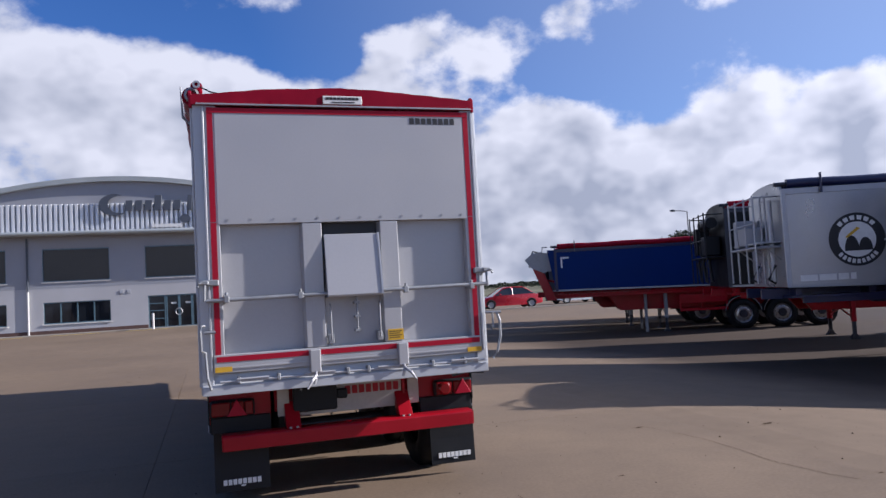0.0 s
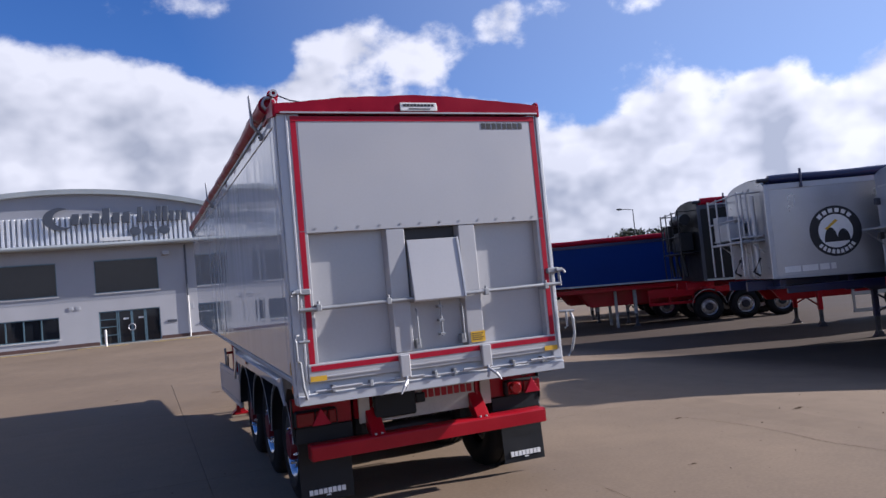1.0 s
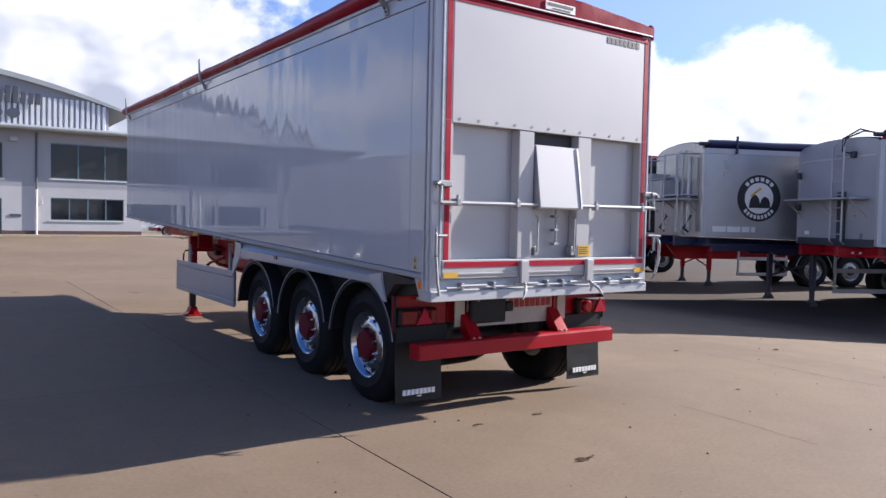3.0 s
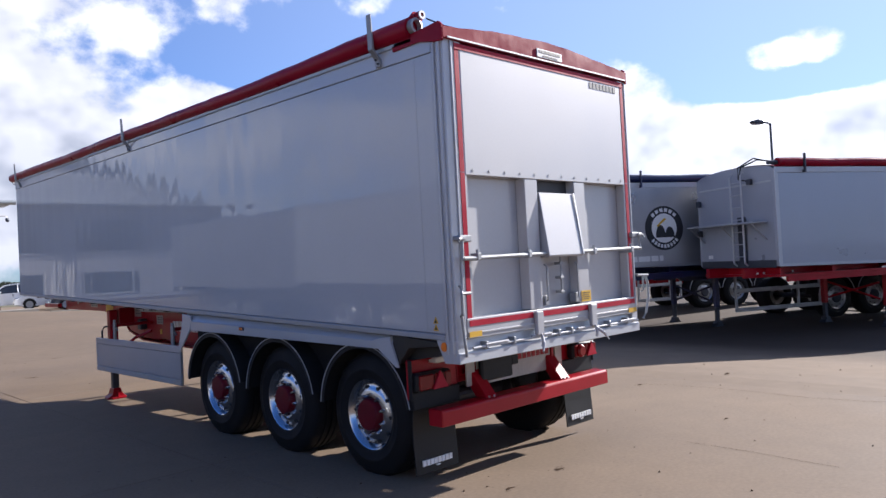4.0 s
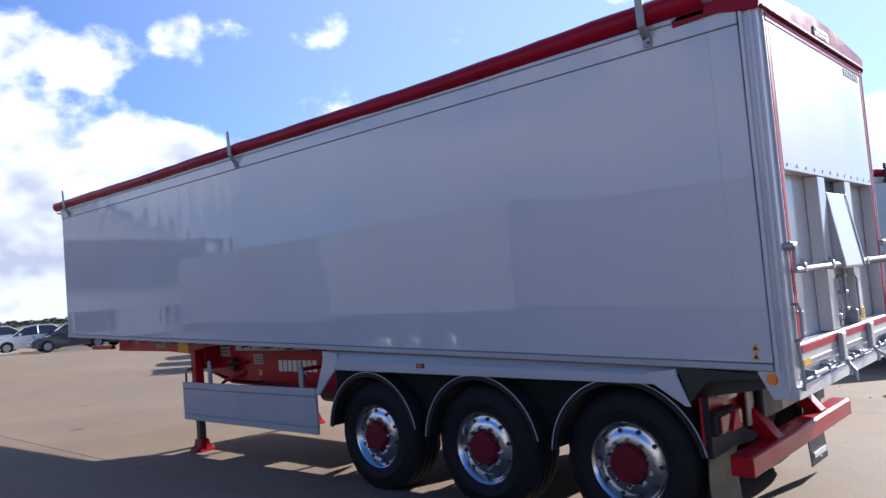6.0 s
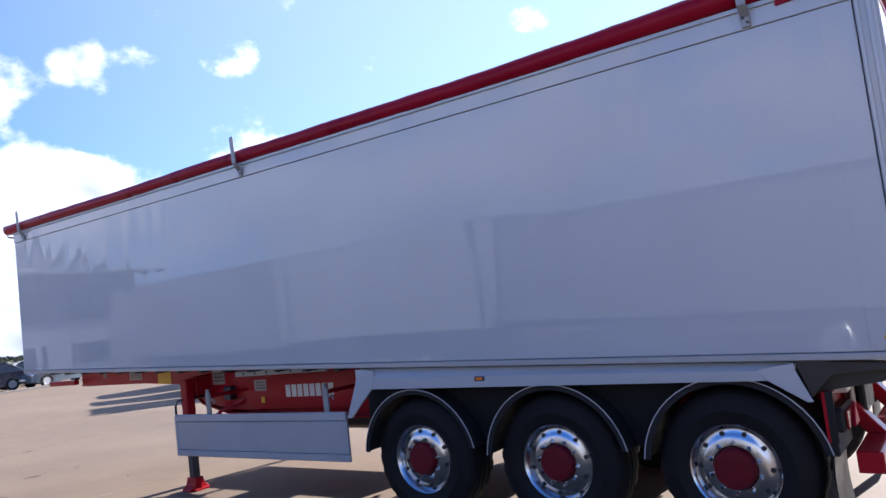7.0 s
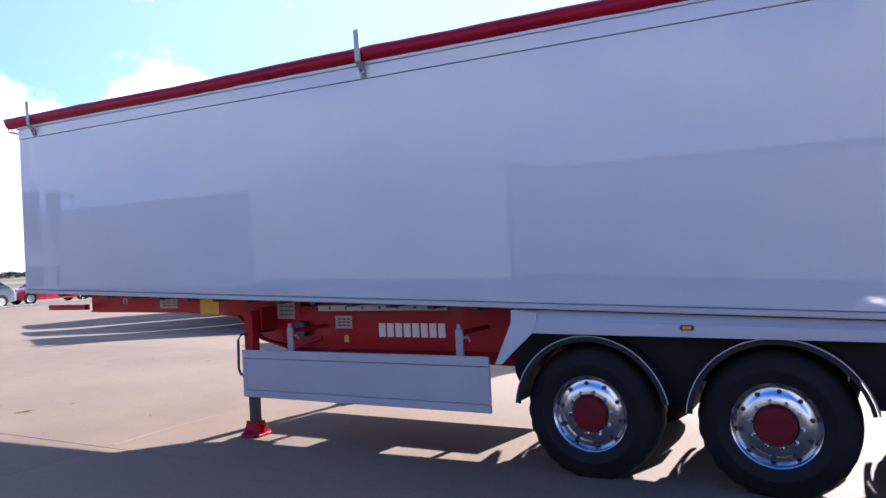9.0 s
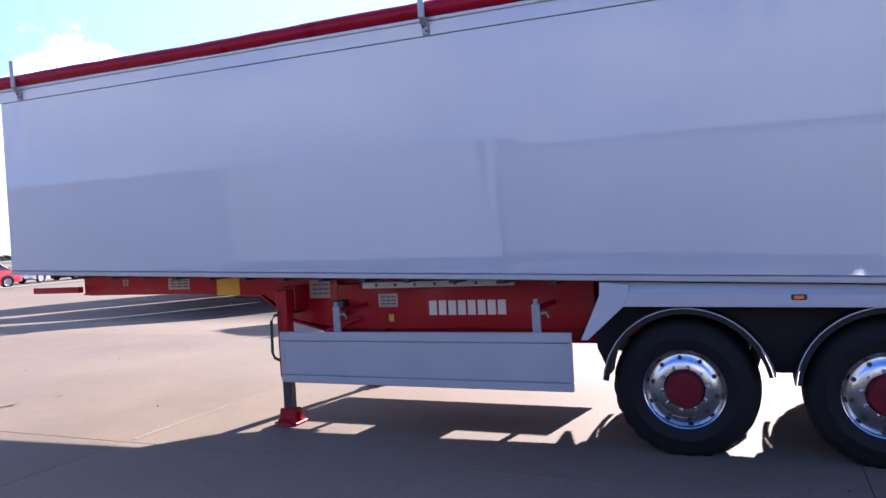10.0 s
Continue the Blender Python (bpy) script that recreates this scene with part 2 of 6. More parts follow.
SILVER = mat("silver_paint", (0.456, 0.474, 0.494), 0.56, 0.10, 0.015, 60, 0.0, 0.04, 0.8, coat=1.0, coat_ior=1.52, spec=0.1, wave=0.0009, wave_scale=0.9, rough_var=0.03, tilt=0.034, coat_rough=0.029)
# white paint with shade and warm ground bounce put into its colour
CREAM = mat("shaded_white_paint", (0.43, 0.39, 0.34), 0.5, 0.0, 0.05, 60, 0.0, 0.15, 3.0)
# greyer and duller than the silver of the side wall
GUARD_ALU = mat("dull_grey_plank", (0.415, 0.415, 0.425), 0.42, 0.15, 0.03, 60, 0.0, 0.08, 1.6, coat=0.25, spec=0.25, rough_var=0.08)
SILVER_GATE = mat("silver_gate", (0.402, 0.400, 0.406), 0.52, 0.17, 0.02, 60, 0.02, 0.04, 1.2, coat=0.8, coat_ior=1.45, spec=0.5, wave=0.0010, wave_scale=1.0)
ALU = mat("aluminium", (0.40, 0.41, 0.43), 0.52, 0.7, 0.04, 80, 0.03, 0.07, 4.0)
GALV = mat("galvanised_steel", (0.31, 0.32, 0.33), 0.56, 0.55, 0.07, 120, 0.05, 0.10, 9.0)
CHROME = mat("polished_aluminium", (0.54, 0.55, 0.57), 0.22, 1.0, 0.02, 90, 0.0, 0.05, 6.0, rough_var=0.05)
DULL_RIM = mat("dull_rim", (0.46, 0.465, 0.47), 0.36, 0.85, 0.06, 90, 0.02, 0.15, 6.0)
RED = mat("red_chassis_paint", (0.32, 0.004, 0.013), 0.38, 0.0, 0.04, 50, 0.03, 0.10, 3.0, coat=0.25, spec=0.20)
CAP_RED = mat("red_hub_cap", (0.135, 0.006, 0.014), 0.42, 0.0, 0.05, 60, 0.03, 0.15, 8.0, spec=0.25)
RED_TARP = mat("red_tarpaulin", (0.25, 0.005, 0.020), 0.34, 0.0, 0.05, 200, 0.04, 0.14, 4.0, spec=0.12, wave=0.0025, wave_scale=9.0)
RED_TAPE = mat("red_tape", (0.36, 0.008, 0.026), 0.42, 0.0, 0.05, 300, 0.04, 0.05, 6.0, spec=0.2)
RED_LENS = mat("red_lens", (0.17, 0.005, 0.008), 0.16, 0.0, 0.03, 200, 0.05, 0.05, 6.0, coat=0.2, spec=0.3)
AMBER = mat("amber_lens", (0.80, 0.20, 0.02), 0.25, 0.0, 0.03, 200, 0.05, 0.05, 6.0, coat=0.3)
YELLOW = mat("yellow_label", (0.62, 0.36, 0.02), 0.45, 0.0, 0.03, 90, 0.0, 0.08, 8.0)
WHITE = mat("white_paint", (0.64, 0.63, 0.60), 0.42, 0.0, 0.03, 40, 0.0, 0.06, 3.0)
LABEL = mat("label_white", (0.72, 0.72, 0.70), 0.5, 0.0, 0.03, 90, 0.0, 0.06, 8.0)
DECAL = mat("dulled_decal", (0.38, 0.31, 0.29), 0.5, 0.0, 0.05, 90, 0.0, 0.12, 8.0)
INK = mat("black_ink", (0.018, 0.018, 0.020), 0.5, 0.0, 0.05, 90, 0.0, 0.05, 8.0)
RUBBER = mat("tyre_rubber", (0.011, 0.011, 0.012), 0.66, 0.0, 0.12, 60, 0.15, 0.18, 5.0, spec=0.2)
BLACK = mat("black_plastic", (0.012, 0.013, 0.015), 0.46, 0.0, 0.08, 80, 0.05, 0.14, 5.0, spec=0.25)
GUARD = mat("mudguard_plastic", (0.016, 0.017, 0.019), 0.54, 0.0, 0.08, 80, 0.05, 0.14, 5.0, spec=0.25)
EDGE = mat("grey_trim", (0.42, 0.43, 0.45), 0.40, 0.3, 0.04, 60, 0.0, 0.06, 5.0)
STEEL = mat("dark_steel", (0.05, 0.055, 0.07), 0.45, 0.5, 0.08, 60, 0.05, 0.15, 5.0)
OLIVE = mat("moulded_black_panel", (0.022, 0.021, 0.020), 0.42, 0.0, 0.06, 60, 0.04, 0.12, 5.0)
PALE_TRAILER = mat("pale_trailer_skin", (0.175, 0.183, 0.195), 0.45, 0.1, 0.04, 40, 0.0, 0.08, 1.4)
GREY_TRAILER = mat("grey_trailer_skin", (0.30, 0.32, 0.37), 0.35, 0.40, 0.03, 40, 0.0, 0.05, 0.9, coat=0.3, wave=0.004)
BARE_TRAILER = mat("bare_aluminium_skin", (0.40, 0.405, 0.42), 0.34, 0.75, 0.05, 40, 0.02, 0.10, 1.4, wave=0.006)
DARK_TRAILER = mat("dark_trailer_skin", (0.007, 0.008, 0.009), 0.50, 0.0, 0.05, 40, 0.0, 0.08, 1.4, spec=0.25)
BLUE_TRAILER = mat("blue_trailer_skin", (0.001, 0.022, 0.13), 0.45, 0.0, 0.03, 40, 0.0, 0.06, 1.0, coat=0.0, spec=0.12, wave=0.004)
SLATE_TRAILER = mat("slate_trailer_skin", (0.088, 0.092, 0.100), 0.45, 0.1, 0.04, 40, 0.0, 0.08, 1.4)
MID_TRAILER = mat("mid_grey_trailer_skin", (0.085, 0.090, 0.105), 0.45, 0.1, 0.04, 40, 0.0, 0.08, 1.4)
NAVY = mat("navy_paint", (0.006, 0.011, 0.055), 0.40, 0.0, 0.04, 60, 0.0, 0.10, 3.0, coat=0.2)
CONCRETE = mat("yard_concrete", (0.180, 0.132, 0.090), 0.80, 0.0, 0.09, 30, 0.08, 0.12, 0.45, spec=0.25, rand=0.05, placed=True)
JOINT = mat("sandy_joint_filler", (0.205, 0.160, 0.115), 0.9, 0.0, 0.15, 30, 0.2, 0.15, 2.0)
STAIN = mat("dark_litter", (0.070, 0.048, 0.034), 0.95, 0.0, 0.2, 40, 0.0, 0.2, 6.0, spec=0.0)
CLAD = mat("grey_cladding", (0.31, 0.32, 0.345), 0.45, 0.1, 0.03, 20, 0.0, 0.05, 0.6)
CLAD_WHITE = mat("pale_cladding", (0.44, 0.44, 0.45), 0.45, 0.05, 0.03, 20, 0.0, 0.05, 0.6)
CLAD_RIB = mat("ribbed_cladding", (0.70, 0.71, 0.72), 0.38, 0.35, 0.03, 20, 0.0, 0.05, 0.6)
ROOF = mat("roof_sheet", (0.36, 0.39, 0.39), 0.45, 0.2, 0.04, 10, 0.0, 0.10, 0.5)
PLINTH = mat("dark_brick_plinth", (0.10, 0.055, 0.045), 0.8, 0.0, 0.15, 12, 0.1, 0.15, 1.0)
SIGN = mat("grey_sign", (0.075, 0.085, 0.105), 0.4, 0.2, 0.04, 20, 0.0, 0.06, 1.0)
TEAL = mat("blue_grey_frame", (0.10, 0.17, 0.21), 0.35, 0.2, 0.04, 30, 0.0, 0.06, 2.0)
GLASS = mat("dark_window_glass", (0.014, 0.017, 0.022), 0.05, 0.0, 0.05, 3, 0.0, 0.10, 0.5, spec=0.45, wave=0.003, wave_scale=0.8, rough_var=0.02)
CAR_GLASS = mat("car_glass", (0.02, 0.024, 0.03), 0.05, 0.0, 0.05, 3, 0.0, 0.08, 0.6, spec=0.8, rough_var=0.02)
CAR_RED = mat("car_red", (0.45, 0.008, 0.022), 0.25, 0.1, 0.02, 40, 0.0, 0.04, 1.0, coat=0.8)
CAR_SILVER = mat("car_silver", (0.55, 0.57, 0.60), 0.28, 0.55, 0.02, 40, 0.0, 0.04, 1.0, coat=0.7)
CAR_WHITE = mat("car_white", (0.74, 0.74, 0.74), 0.28, 0.0, 0.02, 40, 0.0, 0.04, 1.0, coat=0.7)
CAR_SLATE = mat("car_slate", (0.09, 0.115, 0.135), 0.28, 0.4, 0.02, 40, 0.0, 0.04, 1.0, coat=0.7)
CAR_DARK = mat("car_dark", (0.025, 0.030, 0.045), 0.25, 0.2, 0.02, 40, 0.0, 0.04, 1.0, coat=0.8)
LAMP_GREY = mat("lamp_column_grey", (0.09, 0.095, 0.10), 0.45, 0.4, 0.05, 20, 0.0, 0.10, 1.0)
LAMP_GLASS = mat("lamp_glass", (0.22, 0.22, 0.21), 0.2, 0.0, 0.03, 30, 0.0, 0.05, 2.0)
LEAF = mat("far_leaves", (0.032, 0.042, 0.020), 0.8, 0.0, 0.3, 0.7, 0.0, 0.3, 0.08)
BARK = mat("bark", (0.09, 0.07, 0.05), 0.9, 0.0, 0.2, 12, 0.2, 0.2, 2.0)
KERB = mat("kerb_concrete", (0.24, 0.215, 0.18), 0.8, 0.0, 0.08, 20, 0.1, 0.10, 1.0)
PAINT_YELLOW = mat("worn_yellow_line", (0.55, 0.40, 0.08), 0.7, 0.0, 0.15, 20, 0.0, 0.25, 2.0)


def ground_material():
    m = mat("yard_and_fields", (0.180, 0.132, 0.090), 0.85, 0.0, 0.06, 3.0, 0.0, 0.12, 0.22, spec=0.25, placed=True)
    nt = m.node_tree
    b = nt.nodes["Principled BSDF"]
    old = b.inputs["Base Color"].links[0].from_socket
    tc = nt.nodes.new("ShaderNodeTexCoord")
    sp = nt.nodes.new("ShaderNodeSeparateXYZ")
    nt.links.new(tc.outputs["Object"], sp.inputs[0])
    n = nt.nodes.new("ShaderNodeTexNoise")
    n.inputs["Scale"].default_value, n.inputs["Detail"].default_value = 0.012, 3.0
    st = nt.nodes.new("ShaderNodeMapping")
    st.inputs["Scale"].default_value = (0.25, 1.6, 1.0)
    nt.links.new(tc.outputs["Object"], st.inputs[0])
    nt.links.new(st.outputs[0], n.inputs["Vector"])
    # shade beneath the parked trailers put into the ground colour, edge ragged by noise
    shade_edge = nt.nodes.new("ShaderNodeTexNoise")
    shade_edge.inputs["Scale"].default_value, shade_edge.inputs["Detail"].default_value = 0.35, 6.0
    nt.links.new(tc.outputs["Object"], shade_edge.inputs["Vector"])
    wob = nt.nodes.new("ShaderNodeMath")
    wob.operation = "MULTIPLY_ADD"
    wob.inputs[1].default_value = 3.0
    nt.links.new(shade_edge.outputs[0], wob.inputs[0]), nt.links.new(sp.outputs[0], wob.inputs[2])
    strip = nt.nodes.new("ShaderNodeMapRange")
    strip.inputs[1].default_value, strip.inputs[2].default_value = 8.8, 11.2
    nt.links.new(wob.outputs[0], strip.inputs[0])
    shade_tone = nt.nodes.new("ShaderNodeVectorMath")
    shade_tone.operation = "MULTIPLY"
    shade_tone.inputs[1].default_value = (0.30, 0.28, 0.29)
    nt.links.new(old, shade_tone.inputs[0])
    shade_mix = nt.nodes.new("ShaderNodeMix")
    shade_mix.data_type = "RGBA"
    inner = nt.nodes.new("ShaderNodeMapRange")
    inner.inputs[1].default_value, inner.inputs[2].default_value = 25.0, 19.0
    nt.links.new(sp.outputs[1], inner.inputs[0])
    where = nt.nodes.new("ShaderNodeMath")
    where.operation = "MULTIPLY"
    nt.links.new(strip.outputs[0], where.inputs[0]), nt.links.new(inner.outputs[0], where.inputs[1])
    nt.links.new(where.outputs[0], shade_mix.inputs["Factor"])
    nt.links.new(old, shade_mix.inputs["A"]), nt.links.new(shade_tone.outputs[0], shade_mix.inputs["B"])
    old = shade_mix.outputs["Result"]
    ramp = nt.nodes.new("ShaderNodeValToRGB")
    e = ramp.color_ramp.elements
    e[0].position, e[0].color = 0.40, (0.050, 0.062, 0.030, 1)
    e[1].position, e[1].color = 0.62, (0.22, 0.19, 0.12, 1)
    nt.links.new(n.outputs[0], ramp.inputs[0])
    edge = nt.nodes.new("ShaderNodeMapRange")
    edge.inputs[1].default_value, edge.inputs[2].default_value = 56.0, 57.0
    nt.links.new(sp.outputs[1], edge.inputs[0])
    mix = nt.nodes.new("ShaderNodeMix")
    mix.data_type = "RGBA"
    nt.links.new(edge.outputs[0], mix.inputs["Factor"])
    nt.links.new(old, mix.inputs["A"])
    nt.links.new(ramp.outputs[0], mix.inputs["B"])
    nt.links.new(mix.outputs["Result"], b.inputs["Base Color"])
    return m


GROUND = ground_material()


# ---- building blocks ----
SMALL = {"rivets", "bolts", "flap_bolts", "stay_bolts", "slots", "label_lettering", "sticker_bars", "decal_bars", "sticker_marks", "cross_members", "air_lines", "logo_blocks"}
def part(name, bm, material, parent=None, label="", smooth=False):
    me = bpy.data.meshes.new(name)
    bmesh.ops.recalc_face_normals(bm, faces=bm.faces)
    bm.to_mesh(me)
    bm.free()
    me.materials.append(material)
    if smooth:
        me.shade_smooth()
        for p in me.polygons:
            p.use_smooth = True
        me.set_sharp_from_angle(angle=radians(32))
    ob = new(name, me)
    if parent:
        ob.parent = parent
    if label:
        tagged(ob, label)
    if name in SMALL:
        tagged(ob, kind="stuff")
    return ob


def share(ob, name, parent, loc=(0, 0, 0), m=None):
    o = new(name, ob.data)
    o.parent = parent
    o.matrix_basis = m if m else Matrix.Translation(loc)
    if "label" in ob:
        o["label"] = ob["label"]
    return o


def box(bm, x0, x1, y0, y1, z0, z1, bevel=0.0, m=None):
    vs = [bm.verts.new((x, y, z)) for x in (x0, x1) for y in (y0, y1) for z in (z0, z1)]
    fs = [bm.faces.new([vs[i] for i in q]) for q in ((0, 1, 3, 2), (4, 6, 7, 5), (0, 4, 5, 1), (2, 3, 7, 6), (0, 2, 6, 4), (1, 5, 7, 3))]
    if m:
        bmesh.ops.transform(bm, matrix=m, verts=vs)
    if bevel:
        es = list({e for f in fs for e in f.edges})
        bmesh.ops.bevel(bm, geom=es, offset=bevel, segments=1, affect="EDGES")
    return bm


def prism(bm, pts, axis, a, b, bevel=0.0):
    """A polygon drawn in the two other axes (in x, y, z order), drawn out along axis from a to b."""
    def at(p, v):
        q = list(p)
        q.insert("xyz".index(axis), v)
        return q
    lo, hi = [bm.verts.new(at(p, a)) for p in pts], [bm.verts.new(at(p, b)) for p in pts]
    n = len(pts)
    fs = [bm.faces.new(lo), bm.faces.new(list(reversed(hi)))]
    fs += [bm.faces.new((lo[i], hi[i], hi[(i + 1) % n], lo[(i + 1) % n])) for i in range(n)]
    if bevel:
        es = list({e for f in fs for e in f.edges})
        bmesh.ops.bevel(bm, geom=es, offset=bevel, segments=1, affect="EDGES")
    return bm


def tube(bm, pts, r, seg=10, closed_ends=True):
    """A round bar along a row of points."""
    rings = []
    pts = [Vector(p) for p in pts]
    for i, p in enumerate(pts):
        d = (pts[min(i + 1, len(pts) - 1)] - pts[max(i - 1, 0)]).normalized()
        up = Vector((0, 0, 1)) if abs(d.z) < 0.9 else Vector((1, 0, 0))
        s = d.cross(up).normalized()
        t = s.cross(d)
        rr = r[i] if isinstance(r, (list, tuple)) else r
        rings.append([bm.verts.new(p + rr * (math.cos(a) * s + math.sin(a) * t)) for a in (2 * math.pi * k / seg for k in range(seg))])
    for a, b in zip(rings, rings[1:]):
        for k in range(seg):
            bm.faces.new((a[k], a[(k + 1) % seg], b[(k + 1) % seg], b[k]))
    if closed_ends:
        bm.faces.new(list(reversed(rings[0])))
        bm.faces.new(rings[-1])
    return bm


def lathe(bm, profile, seg=40, wobble=None):
    """A profile of (offset along x, radius) turned round the x axis."""
    rings = []
    for i, (x, r) in enumerate(profile):
        if r < 1e-6:
            rings.append([bm.verts.new((x, 0, 0))])
            continue
        rings.append([bm.verts.new((x, (r + (wobble(i, k) if wobble else 0)) * math.cos(2 * math.pi * k / seg),
                                    (r + (wobble(i, k) if wobble else 0)) * math.sin(2 * math.pi * k / seg))) for k in range(seg)])
    for a, b in zip(rings, rings[1:]):
        for k in range(seg):
            if len(a) == 1 and len(b) == 1:
                continue
            if len(a) == 1:
                bm.faces.new((a[0], b[(k + 1) % seg], b[k]))
            elif len(b) == 1:
                bm.faces.new((a[k], a[(k + 1) % seg], b[0]))
            else:
                bm.faces.new((a[k], a[(k + 1) % seg], b[(k + 1) % seg], b[k]))
    return bm


def letters(bm, n, a0, a1, z0, z1, put, gap=0.2, depth=0.004):
    """A row of n plain upright blocks in place of a maker's name; put(a, z, d) gives the corner."""
    w = (a1 - a0) / n
    for i in range(n):
        lo, hi = a0 + i * w, a0 + (i + 1 - gap) * w
        vs = [bm.verts.new(put(a, z, d)) for a in (lo, hi) for z in (z0, z1) for d in (0, depth)]
        for q in ((0, 1, 3, 2), (4, 6, 7, 5), (0, 4, 5, 1), (2, 3, 7, 6), (0, 2, 6, 4), (1, 5, 7, 3)):
            bm.faces.new([vs[j] for j in q])
    return bm


def name_blocks(parent, material, n, a0, a1, z0, z1, put, gap=0.2, depth=0.004):
    """The same as parts, one block each."""
    w = (a1 - a0) / n
    for i in range(n):
        part("name_block", letters(B(), 1, a0 + i * w, a0 + (i + 1 - gap) * w, z0, z1, put, 0.0, depth), material, parent)


B = bmesh.new


def thing(name, label, category, m=None, group="", kind=""):
    e = new(name)
    e.empty_display_size = 0.3
    if m:
        e.matrix_world = m
    return tagged(e, label, category, group, kind)


# ---- wheels, shared by all trailers ----
def tyre_bm():
    prof = [(0.030, 0.285), (0.004, 0.300), (-0.012, 0.335), (-0.016, 0.375), (-0.021, 0.382), (-0.021, 0.392), (-0.015, 0.400), (-0.008, 0.455), (0.010, 0.495), (0.028, 0.520), (0.050, 0.529),
            (0.105, 0.533), (0.110, 0.520), (0.122, 0.520), (0.127, 0.534), (0.170, 0.536), (0.175, 0.522), (0.190, 0.522), (0.195, 0.536),
            (0.240, 0.534), (0.245, 0.520), (0.257, 0.520), (0.262, 0.533), (0.318, 0.529), (0.340, 0.520), (0.358, 0.495), (0.376, 0.455),
            (0.384, 0.40), (0.378, 0.335), (0.362, 0.300), (0.335, 0.285)]
    prof = [(x, 0.30 + (r - 0.30) * 1.01 if r > 0.30 else r) for x, r in prof]
    shoulder = {9, 10, 23, 24}
    return lathe(B(), prof, 72, lambda i, k: -0.012 if (i in shoulder and k % 3 == 0) else 0.0)


def rim_bm():
    prof = [(0.040, 0.283), (0.004, 0.304), (-0.004, 0.300), (0.004, 0.288), (0.030, 0.276), (0.046, 0.262), (0.046, 0.250),
            (0.030, 0.222), (0.018, 0.200), (0.016, 0.150), (0.030, 0.140), (0.30, 0.140), (0.30, 0.270), (0.06, 0.280)]
    return lathe(B(), prof, 48)


def wheel_meshes():
    made = {}
    holes = tube(B(), [(0.040, 0.236, 0), (0.028, 0.236, 0)], 0.017, 10)
    nuts = tube(B(), [(0.016, 0.168, 0), (-0.006, 0.168, 0), (-0.024, 0.168, 0)], [0.018, 0.015, 0.009], 6)
    cap = lathe(B(), [(0.03, 0.140), (-0.020, 0.138), (-0.034, 0.126), (-0.038, 0.06), (-0.038, 0.0)], 32)
    for key, bm, smooth in (("tyre", tyre_bm(), True), ("rim", rim_bm(), True), ("hand_hole", holes, False), ("wheel_nut", nuts, False), ("hub_cap", cap, True)):
        me = bpy.data.meshes.new(key)
        bmesh.ops.recalc_face_normals(bm, faces=bm.faces)
        bm.to_mesh(me)
        bm.free()
        if smooth:
            for p in me.polygons:
                p.use_smooth = True
            me.set_sharp_from_angle(angle=radians(40))
        made[key] = me
    return made


WHEEL = wheel_meshes()
WHEEL["tyre"].materials.append(RUBBER)
WHEEL["rim"].materials.append(CHROME)
WHEEL["hand_hole"].materials.append(INK)
WHEEL["wheel_nut"].materials.append(CHROME)
WHEEL["hub_cap"].materials.append(CAP_RED)
PLAIN_CAP = WHEEL["hub_cap"].copy()
PLAIN_CAP.materials.clear()
PLAIN_CAP.materials.append(STEEL)
DULL = {"rim": WHEEL["rim"].copy(), "wheel_nut": WHEEL["wheel_nut"].copy()}
for me in DULL.values():
    me.materials.clear()
    me.materials.append(DULL_RIM)


def wheel(parent, m, cap_mesh=None, label="large tyre on a polished rim"):
    """Its outer face looks to -x; m puts the centre of that face."""
    w = new("wheel", WHEEL["tyre"])
    w.parent, w.matrix_basis = parent, m
    tagged(w, label)
    for key in ("rim", "hub_cap"):
        o = new(key, (cap_mesh or WHEEL[key]) if key == "hub_cap" else (DULL if cap_mesh else WHEEL)[key])
        o.parent = w
    for k in range(10):
        for key, turn in (("hand_hole", 36 * k + 18), ("wheel_nut", 36 * k)):
            o = new(key, DULL[key] if cap_mesh and key in DULL else WHEEL[key])
            o.parent, o.matrix_basis = w, pose(0, 0, 0, turn)
    return w


# ---- ground ----
def rise(y):
    t = min(1.0, max(0.0, (y - 16.0) / 26.0))
    return 0.34 * t * t * (3 - 2 * t)


def step(t):
    t = min(1.0, max(0.0, t))
    return t * t * (3 - 2 * t)


def fall(x, y):
    return -0.20 * step((x - 4.3) / 5.2) * step((y + 30.0) / 10.0)


def build_ground():
    bm = B()
    xs = [-2500, -600, -150, -60, -40, -30, -24, 3.0, 4.2, 4.8, 5.6, 6.4, 7.2, 8.0, 8.8, 9.6, 30, 36, 45, 60, 150, 600, 2500]
    ys = [-2500, -600, -150, -60, -30, -27, -24, -21, -14, -7, 0, 7, 14, 16, 20, 24, 26, 28, 32, 36, 40, 42, 60, 90, 150, 300, 700, 2500]
    grid = [[bm.verts.new((x, y, rise(y) + fall(x, y) - (0.010 if y < 16.5 and x < 4.5 else 0.0))) for y in ys] for x in xs]
    for a, b in zip(grid, grid[1:]):
        for j in range(len(ys) - 1):
            bm.faces.new((a[j], b[j], b[j + 1], a[j + 1]))
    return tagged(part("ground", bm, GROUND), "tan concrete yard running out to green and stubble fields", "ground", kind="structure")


ground = build_ground()

# ---- the silver tipping trailer ----
trailer = thing("tipping_trailer", "long silver tipping trailer with red chassis and red rolled sheet", "trailer")
LEFT, RIGHT, FRONT = -1.275, 1.208, 11.05


def zb(y):
    return 1.195 + 0.035 * y


def zl(y):
    return 3.343 + 0.0135 * y


